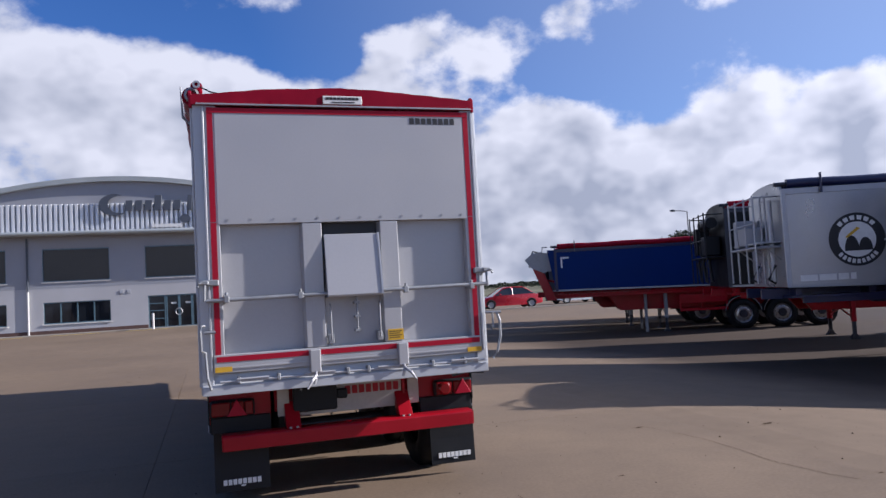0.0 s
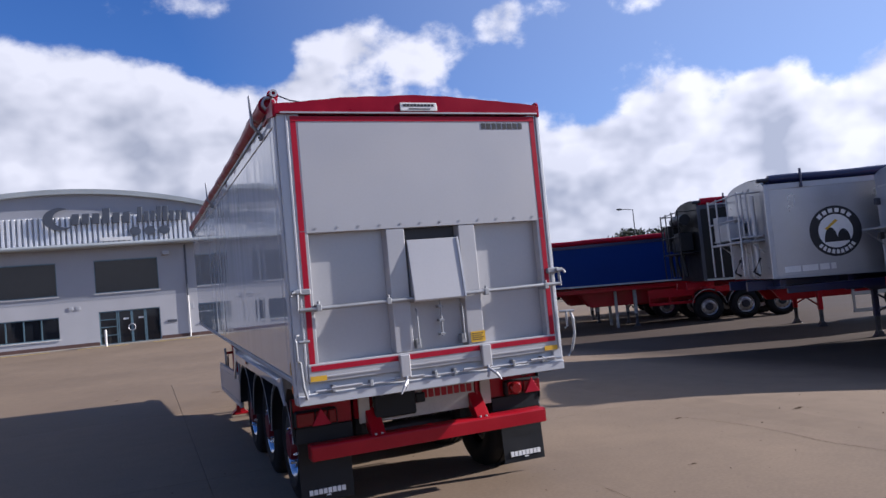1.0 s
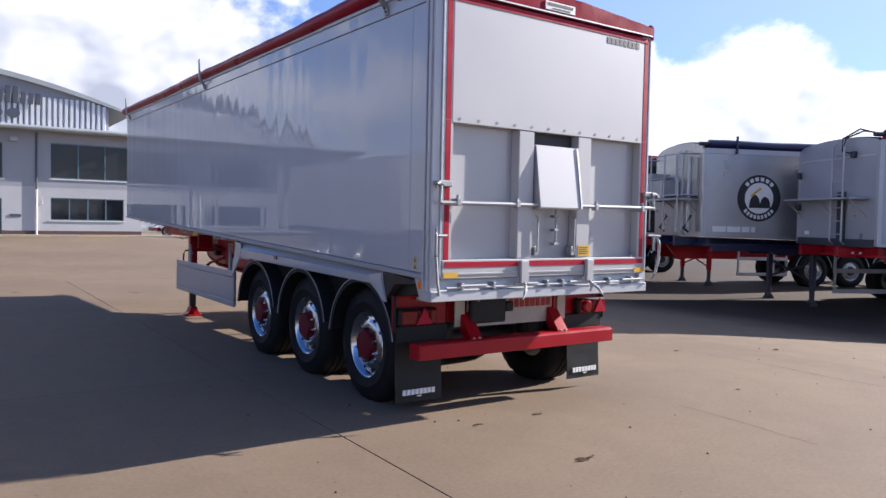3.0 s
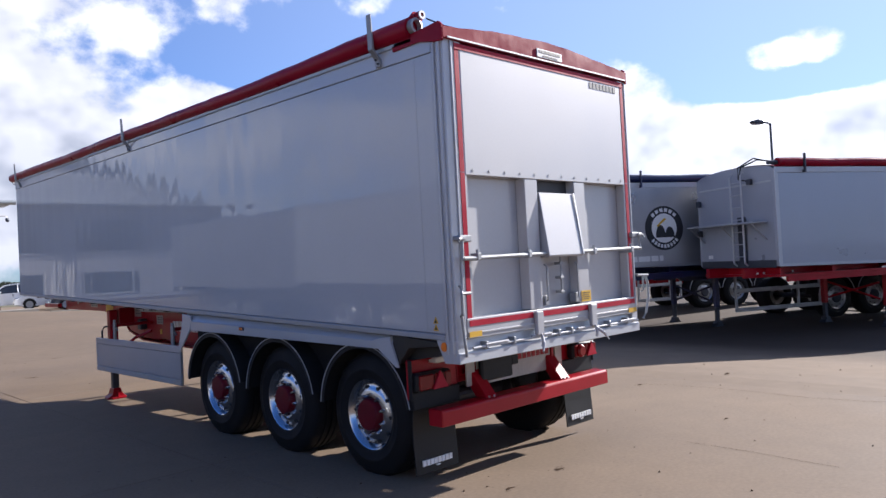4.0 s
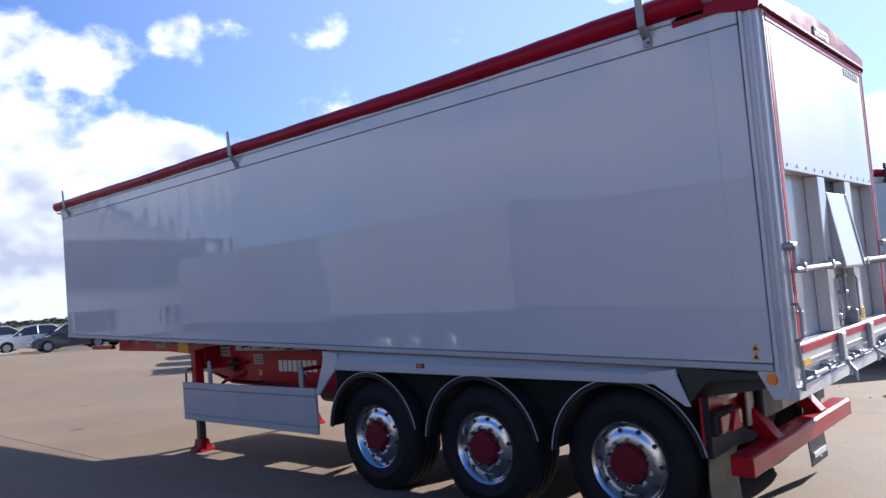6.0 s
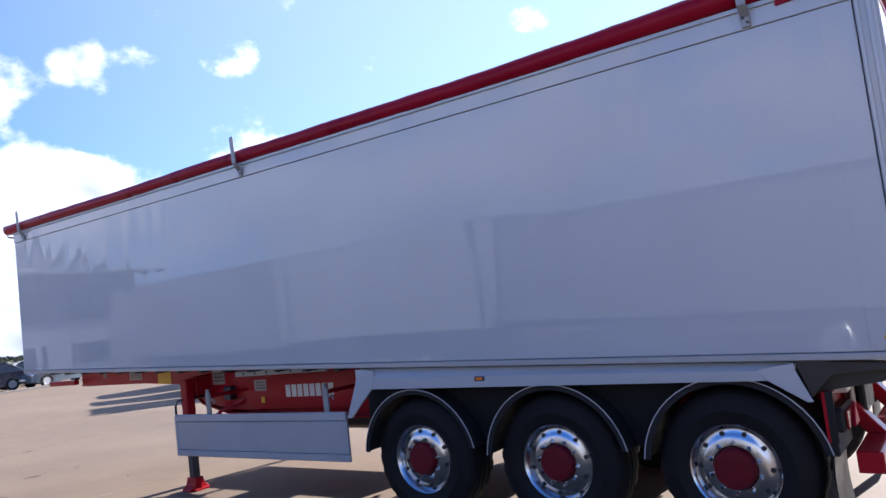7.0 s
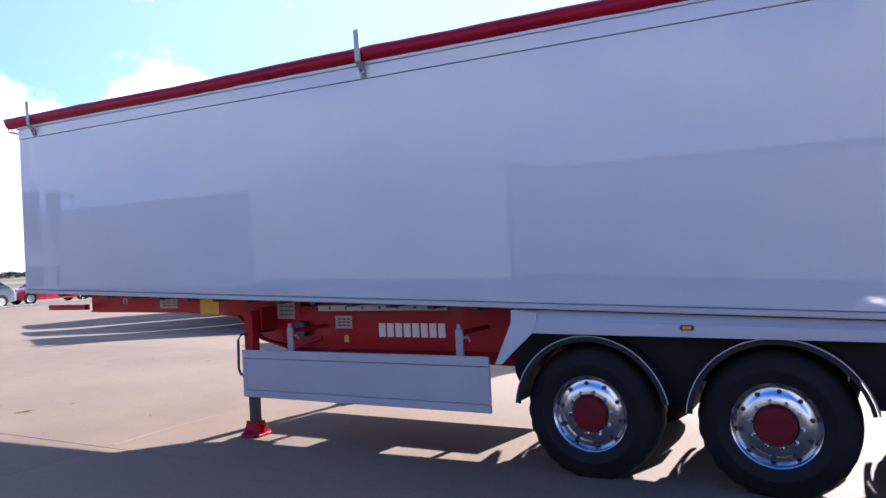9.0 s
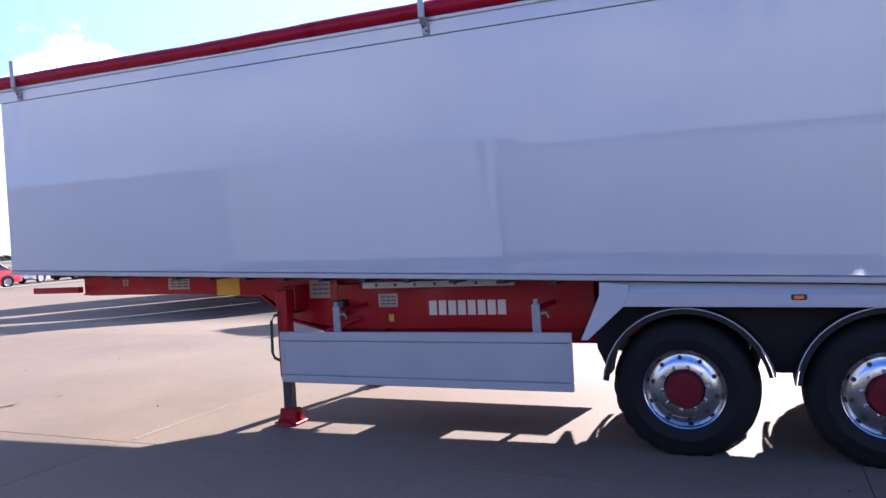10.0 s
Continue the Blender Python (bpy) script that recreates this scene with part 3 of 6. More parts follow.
def zt(y):
    return 3.490 + 0.0135 * y


def build_body():
    for s, side in ((-1, LEFT), (1, RIGHT)):
        inner = side - s * 0.04
        lo, hi = sorted((side, inner))
        y0 = 0.11
        part("side_panel", prism(B(), [(y0, zb(y0) + 0.05), (FRONT - 0.01, zb(FRONT) + 0.05), (FRONT - 0.01, zl(FRONT) - 0.002), (y0, zl(y0) - 0.002)], "x", lo, hi, 0.004), SILVER, trailer, "smooth silver painted side wall")
        lo, hi = sorted((side + s * 0.006, inner))
        part("top_rail", prism(B(), [(y0, zl(y0) + 0.002), (FRONT, zl(FRONT) + 0.002), (FRONT, zt(FRONT)), (y0, zt(y0))], "x", lo, hi, 0.005), SILVER, trailer, "silver top rail extrusion")
        part("rail_lip", prism(B(), [(0.30, zt(0.3) - 0.028), (FRONT, zt(FRONT) - 0.028), (FRONT, zt(FRONT) + 0.004), (0.30, zt(0.3) + 0.004)], "x", *sorted((side + s * 0.007, side + s * 0.022)), 0.003), ALU, trailer, "bright rivetted lip")
        part("bottom_rail", prism(B(), [(y0, zb(y0)), (FRONT, zb(FRONT)), (FRONT, zb(FRONT) + 0.046), (y0, zb(y0) + 0.046)], "x", *sorted((side + s * 0.008, inner)), 0.006), ALU, trailer, "bright bottom rail")
        part("panel_gap", prism(B(), [(y0, zl(y0) - 0.03), (FRONT - 0.02, zl(FRONT) - 0.03), (FRONT - 0.02, zl(FRONT) + 0.03), (y0, zl(y0) + 0.03)], "x", *sorted((side - s * 0.012, inner))), INK, trailer)
        bm = B()
        for k in range(22):
            y = 0.5 + k * 0.48
            tube(bm, [(side + s * 0.020, y, zt(y) - 0.012), (side + s * 0.026, y, zt(y) - 0.012)], 0.007, 6)
        part("rivets", bm, GALV, trailer)
        # rear corner post with two ribs, and the seam cover ahead of it
        part("corner_post", prism(B(), [(-0.005, 1.05), (0.105, 1.05), (0.105, 3.45), (-0.005, 3.45)], "x", *sorted((side - s * 0.10, side - s * 0.004)), 0.006), SILVER, trailer, "silver rear corner post")
        for y in (0.018, 0.074):
            part("post_rib", prism(B(), [(y, 1.10), (y + 0.026, 1.10), (y + 0.026, 3.42), (y, 3.42)], "x", *sorted((side - s * 0.006, side + s * 0.014)), 0.006), SILVER, trailer)
        part("seam_strip", prism(B(), [(0.300, zb(0.3) + 0.06), (0.309, zb(0.3) + 0.06), (0.307, zl(0.3) - 0.01), (0.300, zl(0.3) - 0.01)], "x", *sorted((side, side + s * 0.002))), SILVER, trailer)
        # gusset below the corner with its side reflector
        part("corner_gusset", prism(B(), [(0.045, 1.03), (0.13, 1.03), (0.215, zb(0.2)), (0.0, zb(0.0) + 0.01)], "x", *sorted((side - s * 0.05, side + s * 0.002)), 0.005), SILVER, trailer, "silver corner gusset plate")
        bm = B()
        tube(bm, [(side + s * 0.002, 0.120, 1.155), (side + s * 0.014, 0.120, 1.155)], 0.034, 18)
        part("side_reflector", bm, AMBER, trailer, "round orange side reflector")
    part("headboard", prism(B(), [(-1.235, zb(FRONT) + 0.0), (1.168, zb(FRONT)), (1.168, zt(FRONT) - 0.01), (-1.235, zt(FRONT) - 0.01)], "y", FRONT - 0.045, FRONT - 0.005, 0.004), SILVER, trailer, "silver front headboard")
    bm = B()
    prism(bm, [(0.08, zb(0.08) + 0.01), (FRONT - 0.06, zb(FRONT) + 0.01), (FRONT - 0.06, zb(FRONT) + 0.05), (0.08, zb(0.08) + 0.05)], "x", -1.23, 1.165)
    part("floor_pan", bm, SILVER_GATE, trailer, "underside of the body")
    for k in range(24):
        y = 0.45 + 0.44 * k
        part("cross_member", box(B(), -1.12, 1.06, y, y + 0.06, zb(y) - 0.045, zb(y) + 0.008), STEEL, trailer)


def build_cover():
    # sheet drawn over the arched top, lip down the tail, and the roll along one side
    bm = B()
    ny, nx = 36, 16
    rows = []
    for i in range(ny + 1):
        y = -0.03 + (FRONT + 0.04) * i / ny
        row = []
        for k in range(nx + 1):
            u = -1 + 2 * k / nx
            sag = 0.012 * math.sin(i * 2.1 + k) * (1 - u * u)
            crown = 0.092 + 0.018 * min(1.0, max(0.0, y / 1.1))
            row.append(bm.verts.new((-0.040 + 1.22 * u, y, zt(y) + 0.004 + crown * (1 - u * u) ** 1.3 + sag)))
        rows.append(row)
    for a, b in zip(rows, rows[1:]):
        for k in range(nx):
            bm.faces.new((a[k], a[k + 1], b[k + 1], b[k]))
    ext = bmesh.ops.extrude_face_region(bm, geom=list(bm.faces))
    bmesh.ops.translate(bm, vec=(0, 0, -0.012), verts=[v for v in ext["geom"] if isinstance(v, bmesh.types.BMVert)])
    part("cover_sheet", bm, RED_TARP, trailer, "red tarpaulin drawn over the load space", True)
    bm = B()
    pts = [(-1.285, 3.425), (1.176, 3.425), (1.186, 3.492)]
    pts += [(-0.045 + 1.225 * u, 3.512 + 0.078 * (1 - u * u) ** 1.3 + 0.003 * math.sin(9 * u) + 0.002 * math.sin(31 * u)) for u in [1 - 0.05 * k for k in range(41)]]
    prism(bm, pts + [(-1.285, 3.50)], "y", -0.032, 0.03, 0.004)
    part("tail_flap", bm, RED_TARP, trailer, "red sheet flap over the tailgate top")
    for s in (-1, 1):
        bm = B()
        x = -1.285 if s < 0 else 1.188
        depth = 0.52 if s < 0 else 0.20
        prism(bm, [(-0.03, 3.405), (0.04, 3.405), (depth * 0.42, 3.450), (depth, 3.440), (depth, 3.495), (depth * 0.5, 3.53), (0.0, 3.55), (-0.03, 3.52)], "x", *sorted((x - s * 0.015, x + s * 0.012)), 0.004)
        part("side_flap", bm, RED_TARP, trailer, "red corner flap of the sheet")
    part("flap_strip", box(B(), -1.24, 1.17, -0.040, -0.030, 3.425, 3.440, 0.003), ALU, trailer)
    plate = part("maker_plate", box(B(), -0.19, 0.155, -0.042, -0.033, 3.450, 3.524, 0.004), LABEL, trailer, "small white sheet maker's label")
    bm = letters(B(), 9, -0.165, 0.13, 3.489, 3.511, lambda a, z, d: (a, -0.0425 - d, z), 0.15, 0.002)
    letters(bm, 1, -0.11, 0.09, 3.463, 3.473, lambda a, z, d: (a, -0.0425 - d, z), 0.0, 0.002)
    part("label_lettering", bm, INK, plate)
    # the roll
    bm = B()
    pts, rad = [], []
    for i in range(70):
        y = 0.30 + (11.22 - 0.30) * i / 69
        thick = 0.070 + 0.014 * max(0.0, 1.0 - (y - 0.3) / 3.0)
        pts.append((-1.272 + 0.004 * math.sin(i * 0.9), y, zt(y) + thick + 0.003 + 0.003 * math.sin(i * 0.35) - 0.012 * math.sin(math.pi * ((y - 0.7) % 5.0) / 5.0)))
        rad.append(thick + 0.0015 * math.sin(i * 1.7) + 0.001 * math.sin(i * 4.1))
    tube(bm, pts, rad, 16)
    part("sheet_roll", bm, RED_TARP, trailer, "red sheet rolled on its tube", True)
    z0 = zt(0.3) + 0.090
    bm = lathe(B(), [(0.0, 0.045), (0.0, 0.060), (-0.05, 0.062), (-0.055, 0.045), (-0.01, 0.04)], 20)
    bmesh.ops.transform(bm, matrix=pose(-1.272, 0.30, z0, 0, 0, 90), verts=bm.verts)
    part("roll_tube_end", bm, GALV, trailer, "steel tube end of the roll", True)
    bm = B()
    tube(bm, [(-1.23, 0.29, z0 + 0.085), (-1.23, 0.24, z0 + 0.085)], 0.034, 14)
    tube(bm, [(-1.23, 0.36, z0 + 0.05), (-1.23, 0.285, z0 + 0.085)], 0.05, 12)
    stop_end = part("end_stop", bm, RED_TARP, trailer)
    ring = lathe(B(), [(0.0, 0.016), (0.0, 0.033), (-0.012, 0.033), (-0.012, 0.016)], 16)
    bmesh.ops.transform(ring, matrix=pose(-1.23, 0.2395, z0 + 0.085, 0, 0, 90), verts=ring.verts)
    part("tube_rim", ring, ALU, stop_end)
    bm = B()
    tube(bm, [(-1.20, 0.22, z0 + 0.06), (-1.12, 0.10, 3.57), (-1.05, 0.02, 3.535), (-0.98, -0.02, 3.528)], 0.006, 6)
    part("sheet_cord", bm, BLACK, trailer)
    bm = B()
    tube(bm, [(-1.285, 11.2, zt(11) + 0.115), (-1.285, 11.30, zt(11) + 0.115)], 0.03, 10)
    tube(bm, [(-1.285, 11.28, zt(11) + 0.115), (-1.25, 11.28, zt(11) - 0.02), (-1.1, 11.2, zt(11) - 0.05)], 0.014, 8)
    part("roll_crank", bm, GALV, trailer)
    # upright stops that hold the roll
    for y in (0.70, 5.80, 10.70):
        bm = B()
        z = zl(y)
        prism(bm, [(-1.303, z + 0.010), (-1.283, z + 0.010), (-1.283, z + 0.07), (-1.356, z + 0.145), (-1.366, z + 0.42), (-1.378, z + 0.42), (-1.371, z + 0.138), (-1.303, z + 0.07)], "y", y - 0.028, y + 0.028, 0.004)
        stop = part("roll_stop", bm, GALV, trailer, "galvanised upright sheet stop")
        bm = B()
        for dy, dz in ((-0.012, 0.035), (0.012, 0.07)):
            tube(bm, [(-1.305, y + dy, z + dz), (-1.318, y + dy, z + dz)], 0.009, 6)
        part("bolts", bm, STEEL, stop)


def build_tailgate():
    gate = part("tailgate", box(B(), -1.175, 1.155, 0.074, 0.112, 1.22, 3.43), SILVER_GATE, trailer, "silver tailgate with recessed lower panels")
    G = lambda name, bm, m=SILVER_GATE, label="": part(name, bm, m, gate, label)
    G("upper_panel", box(B(), -1.10, 1.08, -0.016, 0.073, 2.425, 3.405, 0.004), label="flat silver upper panel")
    for s in (-1, 1):
        k0 = 0.0 if s < 0 else 0.020
        G("gate_post", box(B(), *sorted((s * 1.085 - k0, s * 1.178 - k0)), -0.012, 0.073, 1.22, 2.424 + 1.0, 0.004))
        x0, x1 = sorted((s * 1.112 - k0, s * 1.158 - k0))
        G("red_tape", box(B(), x0, x1, -0.0165, -0.012, 2.446, 3.408), RED_TAPE, "red reflective tape")
        G("red_tape", box(B(), x0, x1, -0.0165, -0.012, 1.340, 2.440), RED_TAPE, "red reflective tape")
        bm = B()
        for k in range(11):
            z = 1.45 + 0.19 * k
            tube(bm, [(s * 1.170 - k0, -0.012, z), (s * 1.170 - k0, -0.015, z)], 0.008, 6)
        G("rivets", bm, GALV)
        # light strip along the post
        G("edge_strip", box(B(), *sorted((s * 1.180 - k0, s * 1.2 - k0)), -0.02, 0.06, 1.22, 3.42, 0.004), EDGE)
    G("red_tape", box(B(), -1.158, 1.138, -0.0205, -0.0165, 3.362, 3.405), RED_TAPE, "red reflective tape")
    for x0, x1 in ((-0.430, -0.232), (0.248, 0.440)):
        G("stiffener_column", prism(B(), [(x0, 0.073), (x0 + 0.018, -0.012), (x1 - 0.018, -0.012), (x1, 0.073)], "z", 1.36, 2.424, 0.004), label="pressed silver column")
    G("base_rail", box(B(), -1.175, 1.155, -0.022, 0.073, 1.205, 1.356, 0.006), label="silver bottom rail")
    for x0, x1 in ((-1.15, -0.405), (-0.305, 0.36), (0.46, 1.135)):
        G("red_tape", box(B(), x0, x1, -0.0265, -0.022, 1.296, 1.340), RED_TAPE, "red reflective tape")
    G("rail_crease", box(B(), -1.172, 1.152, -0.030, -0.0225, 1.238, 1.252, 0.002))
    for x0, x1 in ((-1.165, -1.03), (1.01, 1.145)):
        G("corner_reflector", box(B(), x0, x1, -0.033, -0.0305, 1.216, 1.258), YELLOW, "yellow corner reflector")
    bm = B()
    for k in range(12):
        x = -1.02 + k * 0.186
        tube(bm, [(x, -0.016, 2.462), (x, -0.020, 2.462)], 0.011, 8)
    G("bolts", bm, GALV)
    # grain hatch, hinged at the top and standing off at the foot
    bm = B()
    pts = [(-0.012, 2.318), (-0.090, 1.79), (-0.078, 1.775), (0.07, 1.775), (0.07, 2.318)]
    prism(bm, pts, "x", -0.232, 0.246, 0.004)
    hatch = G("grain_hatch", bm, SILVER_GATE, "silver sloping grain hatch cover")
    G("hatch_slot", box(B(), -0.230, 0.246, 0.060, 0.0735, 2.32, 2.422), INK, "dark slot above the hatch")
    part("hatch_lip", prism(B(), [(-0.016, 2.322), (-0.022, 2.316), (-0.098, 1.79), (-0.090, 1.786)], "x", 0.236, 0.252), ALU, hatch)
    # rods and clips below the hatch
    bm = B()
    tube(bm, [(0.03, 0.0, 1.78), (0.03, 0.0, 1.46)], 0.010, 8)
    for z in (1.72, 1.60, 1.48):
        box(bm, 0.005, 0.055, -0.012, 0.05, z - 0.012, z + 0.012, 0.003)
    G("hatch_rod", bm, GALV)
    for x in (-0.205, 0.222):
        bm = B()
        box(bm, x - 0.022, x + 0.022, -0.02, 0.05, 1.38, 1.46, 0.004)
        tube(bm, [(x, -0.02, 1.42), (x, -0.032, 1.42), (x, -0.032, 1.70), (x, -0.005, 1.72)], 0.008, 8)
        G("drop_bolt", bm, GALV)
    s = G("warning_sticker", box(B(), 0.290, 0.430, -0.0160, -0.0125, 1.372, 1.468), YELLOW, "yellow warning sticker")
    bm = B()
    for k, z in enumerate((1.448, 1.430, 1.412, 1.394)):
        letters(bm, 4, 0.300, 0.415 - 0.02 * (k % 2), z - 0.004, z + 0.004, lambda a, zz, d: (a, -0.0160 - d, zz), 0.12, 0.001)
    part("sticker_bars", bm, INK, s)
    name_blocks(gate, INK, 8, 0.585, 1.020, 3.290, 3.345, lambda a, z, d: (a, -0.0160 - d, z), 0.24, 0.003)
    # locking bar across the gate
    bm = tube(B(), [(-1.215, -0.055, 1.800), (1.235, -0.055, 1.822)], 0.0165, 12)
    bar = G("locking_bar", bm, GALV, "galvanised locking bar across the gate")
    for x in (-1.055, -0.455, 0.462, 1.075):
        bm = box(B(), x - 0.022, x + 0.022, -0.074, 0.072 if abs(x) > 0.6 else -0.010, 1.780, 1.838, 0.006)
        tube(bm, [(x, -0.05, 1.83), (x, -0.05, 1.862)], 0.013, 8)
        clamp = part("bar_clamp", bm, GALV, bar)
    # side catches
    for s in (-1, 1):
        bm = box(B(), *sorted((s * 1.110, s * 1.235)), -0.055, -0.012, 1.922, 1.972, 0.008)
        box(bm, *sorted((s * 1.19, s * 1.262)), -0.075, 0.03, 1.932, 1.966, 0.008)
        tube(bm, [(s * 1.240, -0.065, 1.950), (s * 1.268, -0.072, 1.942), (s * 1.275, -0.078, 1.915)], 0.012, 8)
        tube(bm, [(s * 1.222, -0.06, 1.93), (s * 1.228, -0.06, 1.80)], 0.012, 8)
        G("side_catch", bm, GALV, "galvanised side catch")
        bm = B()
        if s < 0:
            tube(bm, [(-1.235, -0.02, 1.60), (-1.262, -0.06, 1.60), (-1.268, -0.075, 1.55), (-1.265, -0.07, 1.40), (-1.235, -0.02, 1.38)], 0.011, 8)
            tube(bm, [(-1.235, -0.045, 1.545), (-1.15, -0.045, 1.545)], 0.012, 8)
            tube(bm, [(-1.235, -0.03, 1.38), (-1.225, -0.04, 1.18), (-1.20, -0.03, 1.08)], 0.011, 8)
        else:
            tube(bm, [(1.20, -0.03, 1.56), (1.34, -0.06, 1.555)], 0.012, 8)
            tube(bm, [(1.30, -0.05, 1.56), (1.325, -0.06, 1.48), (1.325, -0.06, 1.34), (1.29, -0.05, 1.20), (1.25, -0.04, 1.14)], 0.013, 8)
            tube(bm, [(1.262, -0.05, 1.56), (1.262, -0.05, 1.42), (1.24, -0.04, 1.40)], 0.011, 8)
        G("release_handle", bm, GALV, "bent steel release handle")
    # hooks at the foot
    for x in (-0.355, 0.410):
        bm = box(B(), x - 0.045, x + 0.045, -0.060, -0.0225, 1.15, 1.345, 0.008)
        tube(bm, [(x, -0.055, 1.16), (x - 0.01, -0.085, 1.10), (x - 0.02, -0.08, 1.06)], 0.013, 8)
        hook = G("gate_hook", bm, SILVER_GATE, "silver gate hook with a pointed lever")
        bm = tube(B(), [(x, -0.07, 1.135), (x + 0.045 * (1 if x > 0 else -1), -0.115, 1.09), (x + 0.085 * (1 if x > 0 else -1), -0.135, 1.03)], [0.012, 0.014, 0.006], 8)
        part("hook_lever", bm, SILVER_GATE, hook)


def build_sill():
    sill = part("rear_sill", prism(B(), [(-0.02, 1.03), (0.10, 1.03), (0.10, 1.20), (0.035, 1.20), (0.02, 1.125), (-0.02, 1.105)], "x", -1.268, 1.205, 0.004), SILVER, trailer, "silver rear sill below the tailgate")
    bm = tube(B(), [(-1.13, -0.026, 1.135), (1.17, -0.026, 1.135)], 0.009, 12)
    part("torsion_bar", bm, SILVER_GATE, sill)
    for x in (-0.98, -0.66, -0.08, 0.10, 0.68, 0.98):
        part("bar_bracket", box(B(), x - 0.014, x + 0.014, -0.040, 0.03, 1.115, 1.170, 0.005), GALV, sill)
    for x in (-1.0, -0.45, 0.18, 0.85):
        part("sill_roller", tube(B(), [(x, -0.034, 1.150), (x + 0.26, -0.034, 1.150)], 0.010, 10), SILVER_GATE, sill)


def build_chassis():
    main = None
    for s in (-1, 1):
        x0, x1 = sorted((s * 0.50, s * 0.515))
        web = [(0.60, 0.82), (4.55, 0.78), (7.30, 0.86), (7.80, 0.98), (8.15, 1.24), (9.0, 1.285), (10.72, 1.30), (10.72, 1.50), (8.0, 1.42), (0.60, 1.168)]
        beam = part("chassis_beam", prism(B(), web, "x", x0, x1, 0.003), RED, trailer, "red fabricated chassis beam")
        f0, f1 = sorted((s * 0.43, s * 0.62))
        bm = prism(B(), [(y, z - 0.016) for y, z in web[:7]] + [(y, z + 0.004) for y, z in reversed(web[:7])], "x", f0, f1)
        part("lower_flange", bm, RED, beam)
        bm = prism(B(), [(10.72, 1.49), (8.0, 1.405), (0.60, 1.153), (0.60, 1.173), (8.0, 1.43), (10.72, 1.51)], "x", f0, f1)
        part("upper_flange", bm, RED, beam)
        for y in (0.9, 2.2, 3.6, 4.8, 6.7, 7.25):
            part("gusset", box(B(), *sorted((s * 0.516, s * 0.615)), y, y + 0.012, 0.86, 1.2), RED, beam)
        # marks on the web
        if s < 0:
            plate = part("name_panel", box(B(), -0.616, -0.604, 4.66, 7.22, 0.89, 1.33, 0.003), RED, beam, "red web panel")
            name_blocks(beam, WHITE, 8, 5.44, 6.22, 1.02, 1.155, lambda a, z, d: (-0.6165 - d, 5.44 + 6.22 - a, z), 0.22, 0.003)
            for (ya, yb, za, zc, m, lab) in ((9.10, 9.40, 1.325, 1.45, DECAL, "white data plate"), (8.42, 8.72, 1.25, 1.445, YELLOW, "yellow plate"),
                                             (7.30, 7.54, 1.20, 1.38, DECAL, "pale valve decal"), (6.55, 6.76, 1.10, 1.23, DECAL, "pale decal"), (6.60, 6.655, 0.96, 1.03, YELLOW, "small yellow decal"),
                                             (10.0, 10.08, 1.38, 1.45, DECAL, "small pale decal")):
                dx = 0.624 if ya > 7.2 else 0.620
                p = part("decal", box(B(), -dx, -dx + 0.0045, ya, yb, za, zc), m, beam, lab)
                if m is DECAL:
                    bm = B()
                    for k in range(3):
                        z = za + (zc - za) * (0.25 + 0.25 * k)
                        letters(bm, 3, ya + 0.02, yb - 0.02, z - 0.008, z + 0.008, lambda a, zz, d: (-dx - d, a, zz), 0.2, 0.001)
                    part("decal_bars", bm, SIGN, p)
        # neck side plate
        if s < 0:
            part("neck_plate", prism(B(), [(7.22, 0.90), (7.72, 0.98), (8.10, 1.245), (9.0, 1.275), (10.70, 1.290), (10.70, 1.495), (7.22, 1.385)], "x", -0.6195, -0.606, 0.003), RED, beam)
    for y in (0.75, 4.75, 6.3, 7.6, 9.2, 10.6):
        z = 1.30 if y > 8 else 0.95
        part("cross_bearer", box(B(), -0.50, 0.50, y, y + 0.10, z, z + 0.14, 0.006), RED, trailer)
    part("coupling_plate", box(B(), -0.55, 0.55, 8.5, 10.7, 1.272, 1.284), STEEL, trailer)
    bm = box(B(), -0.79, -0.72, 10.60, 11.36, 1.325, 1.395, 0.006)
    part("front_outrigger", bm, RED, trailer)
    part("front_outrigger", box(B(), 0.50, 0.56, 10.72, 11.36, 1.325, 1.385, 0.006), RED, trailer)
    bm = B()
    box(bm, -0.845, -0.815, 5.30, 6.80, 1.300, 1.358, 0.003)
    rail = part("load_rail", bm, ALU, trailer, "pale slotted rail")
    bm = B()
    for k in range(7):
        y = 5.45 + 0.2 * k
        tube(bm, [(-0.8445, y, 1.330), (-0.8475, y, 1.330)], 0.015, 10)
    part("slots", bm, INK, rail)
    part("rail_hanger", box(B(), -0.815, -0.61, 5.42, 5.47, 1.31, 1.34), STEEL, rail)
    part("rail_hanger", box(B(), -0.815, -0.61, 6.62, 6.67, 1.31, 1.34), STEEL, rail)
    part("valve_box", box(B(), -0.72, -0.62, 7.10, 7.22, 1.02, 1.18, 0.01), STEEL, trailer)
    part("air_tank", tube(B(), [(0.34, 5.75, 0.62), (0.34, 6.52, 0.62)], 0.14, 20), STEEL, trailer, "dark air tank")
    part("drain_cap", tube(B(), [(0.33, 6.95, 0.78), (0.33, 7.4, 0.78)], 0.11, 16), RED, trailer)


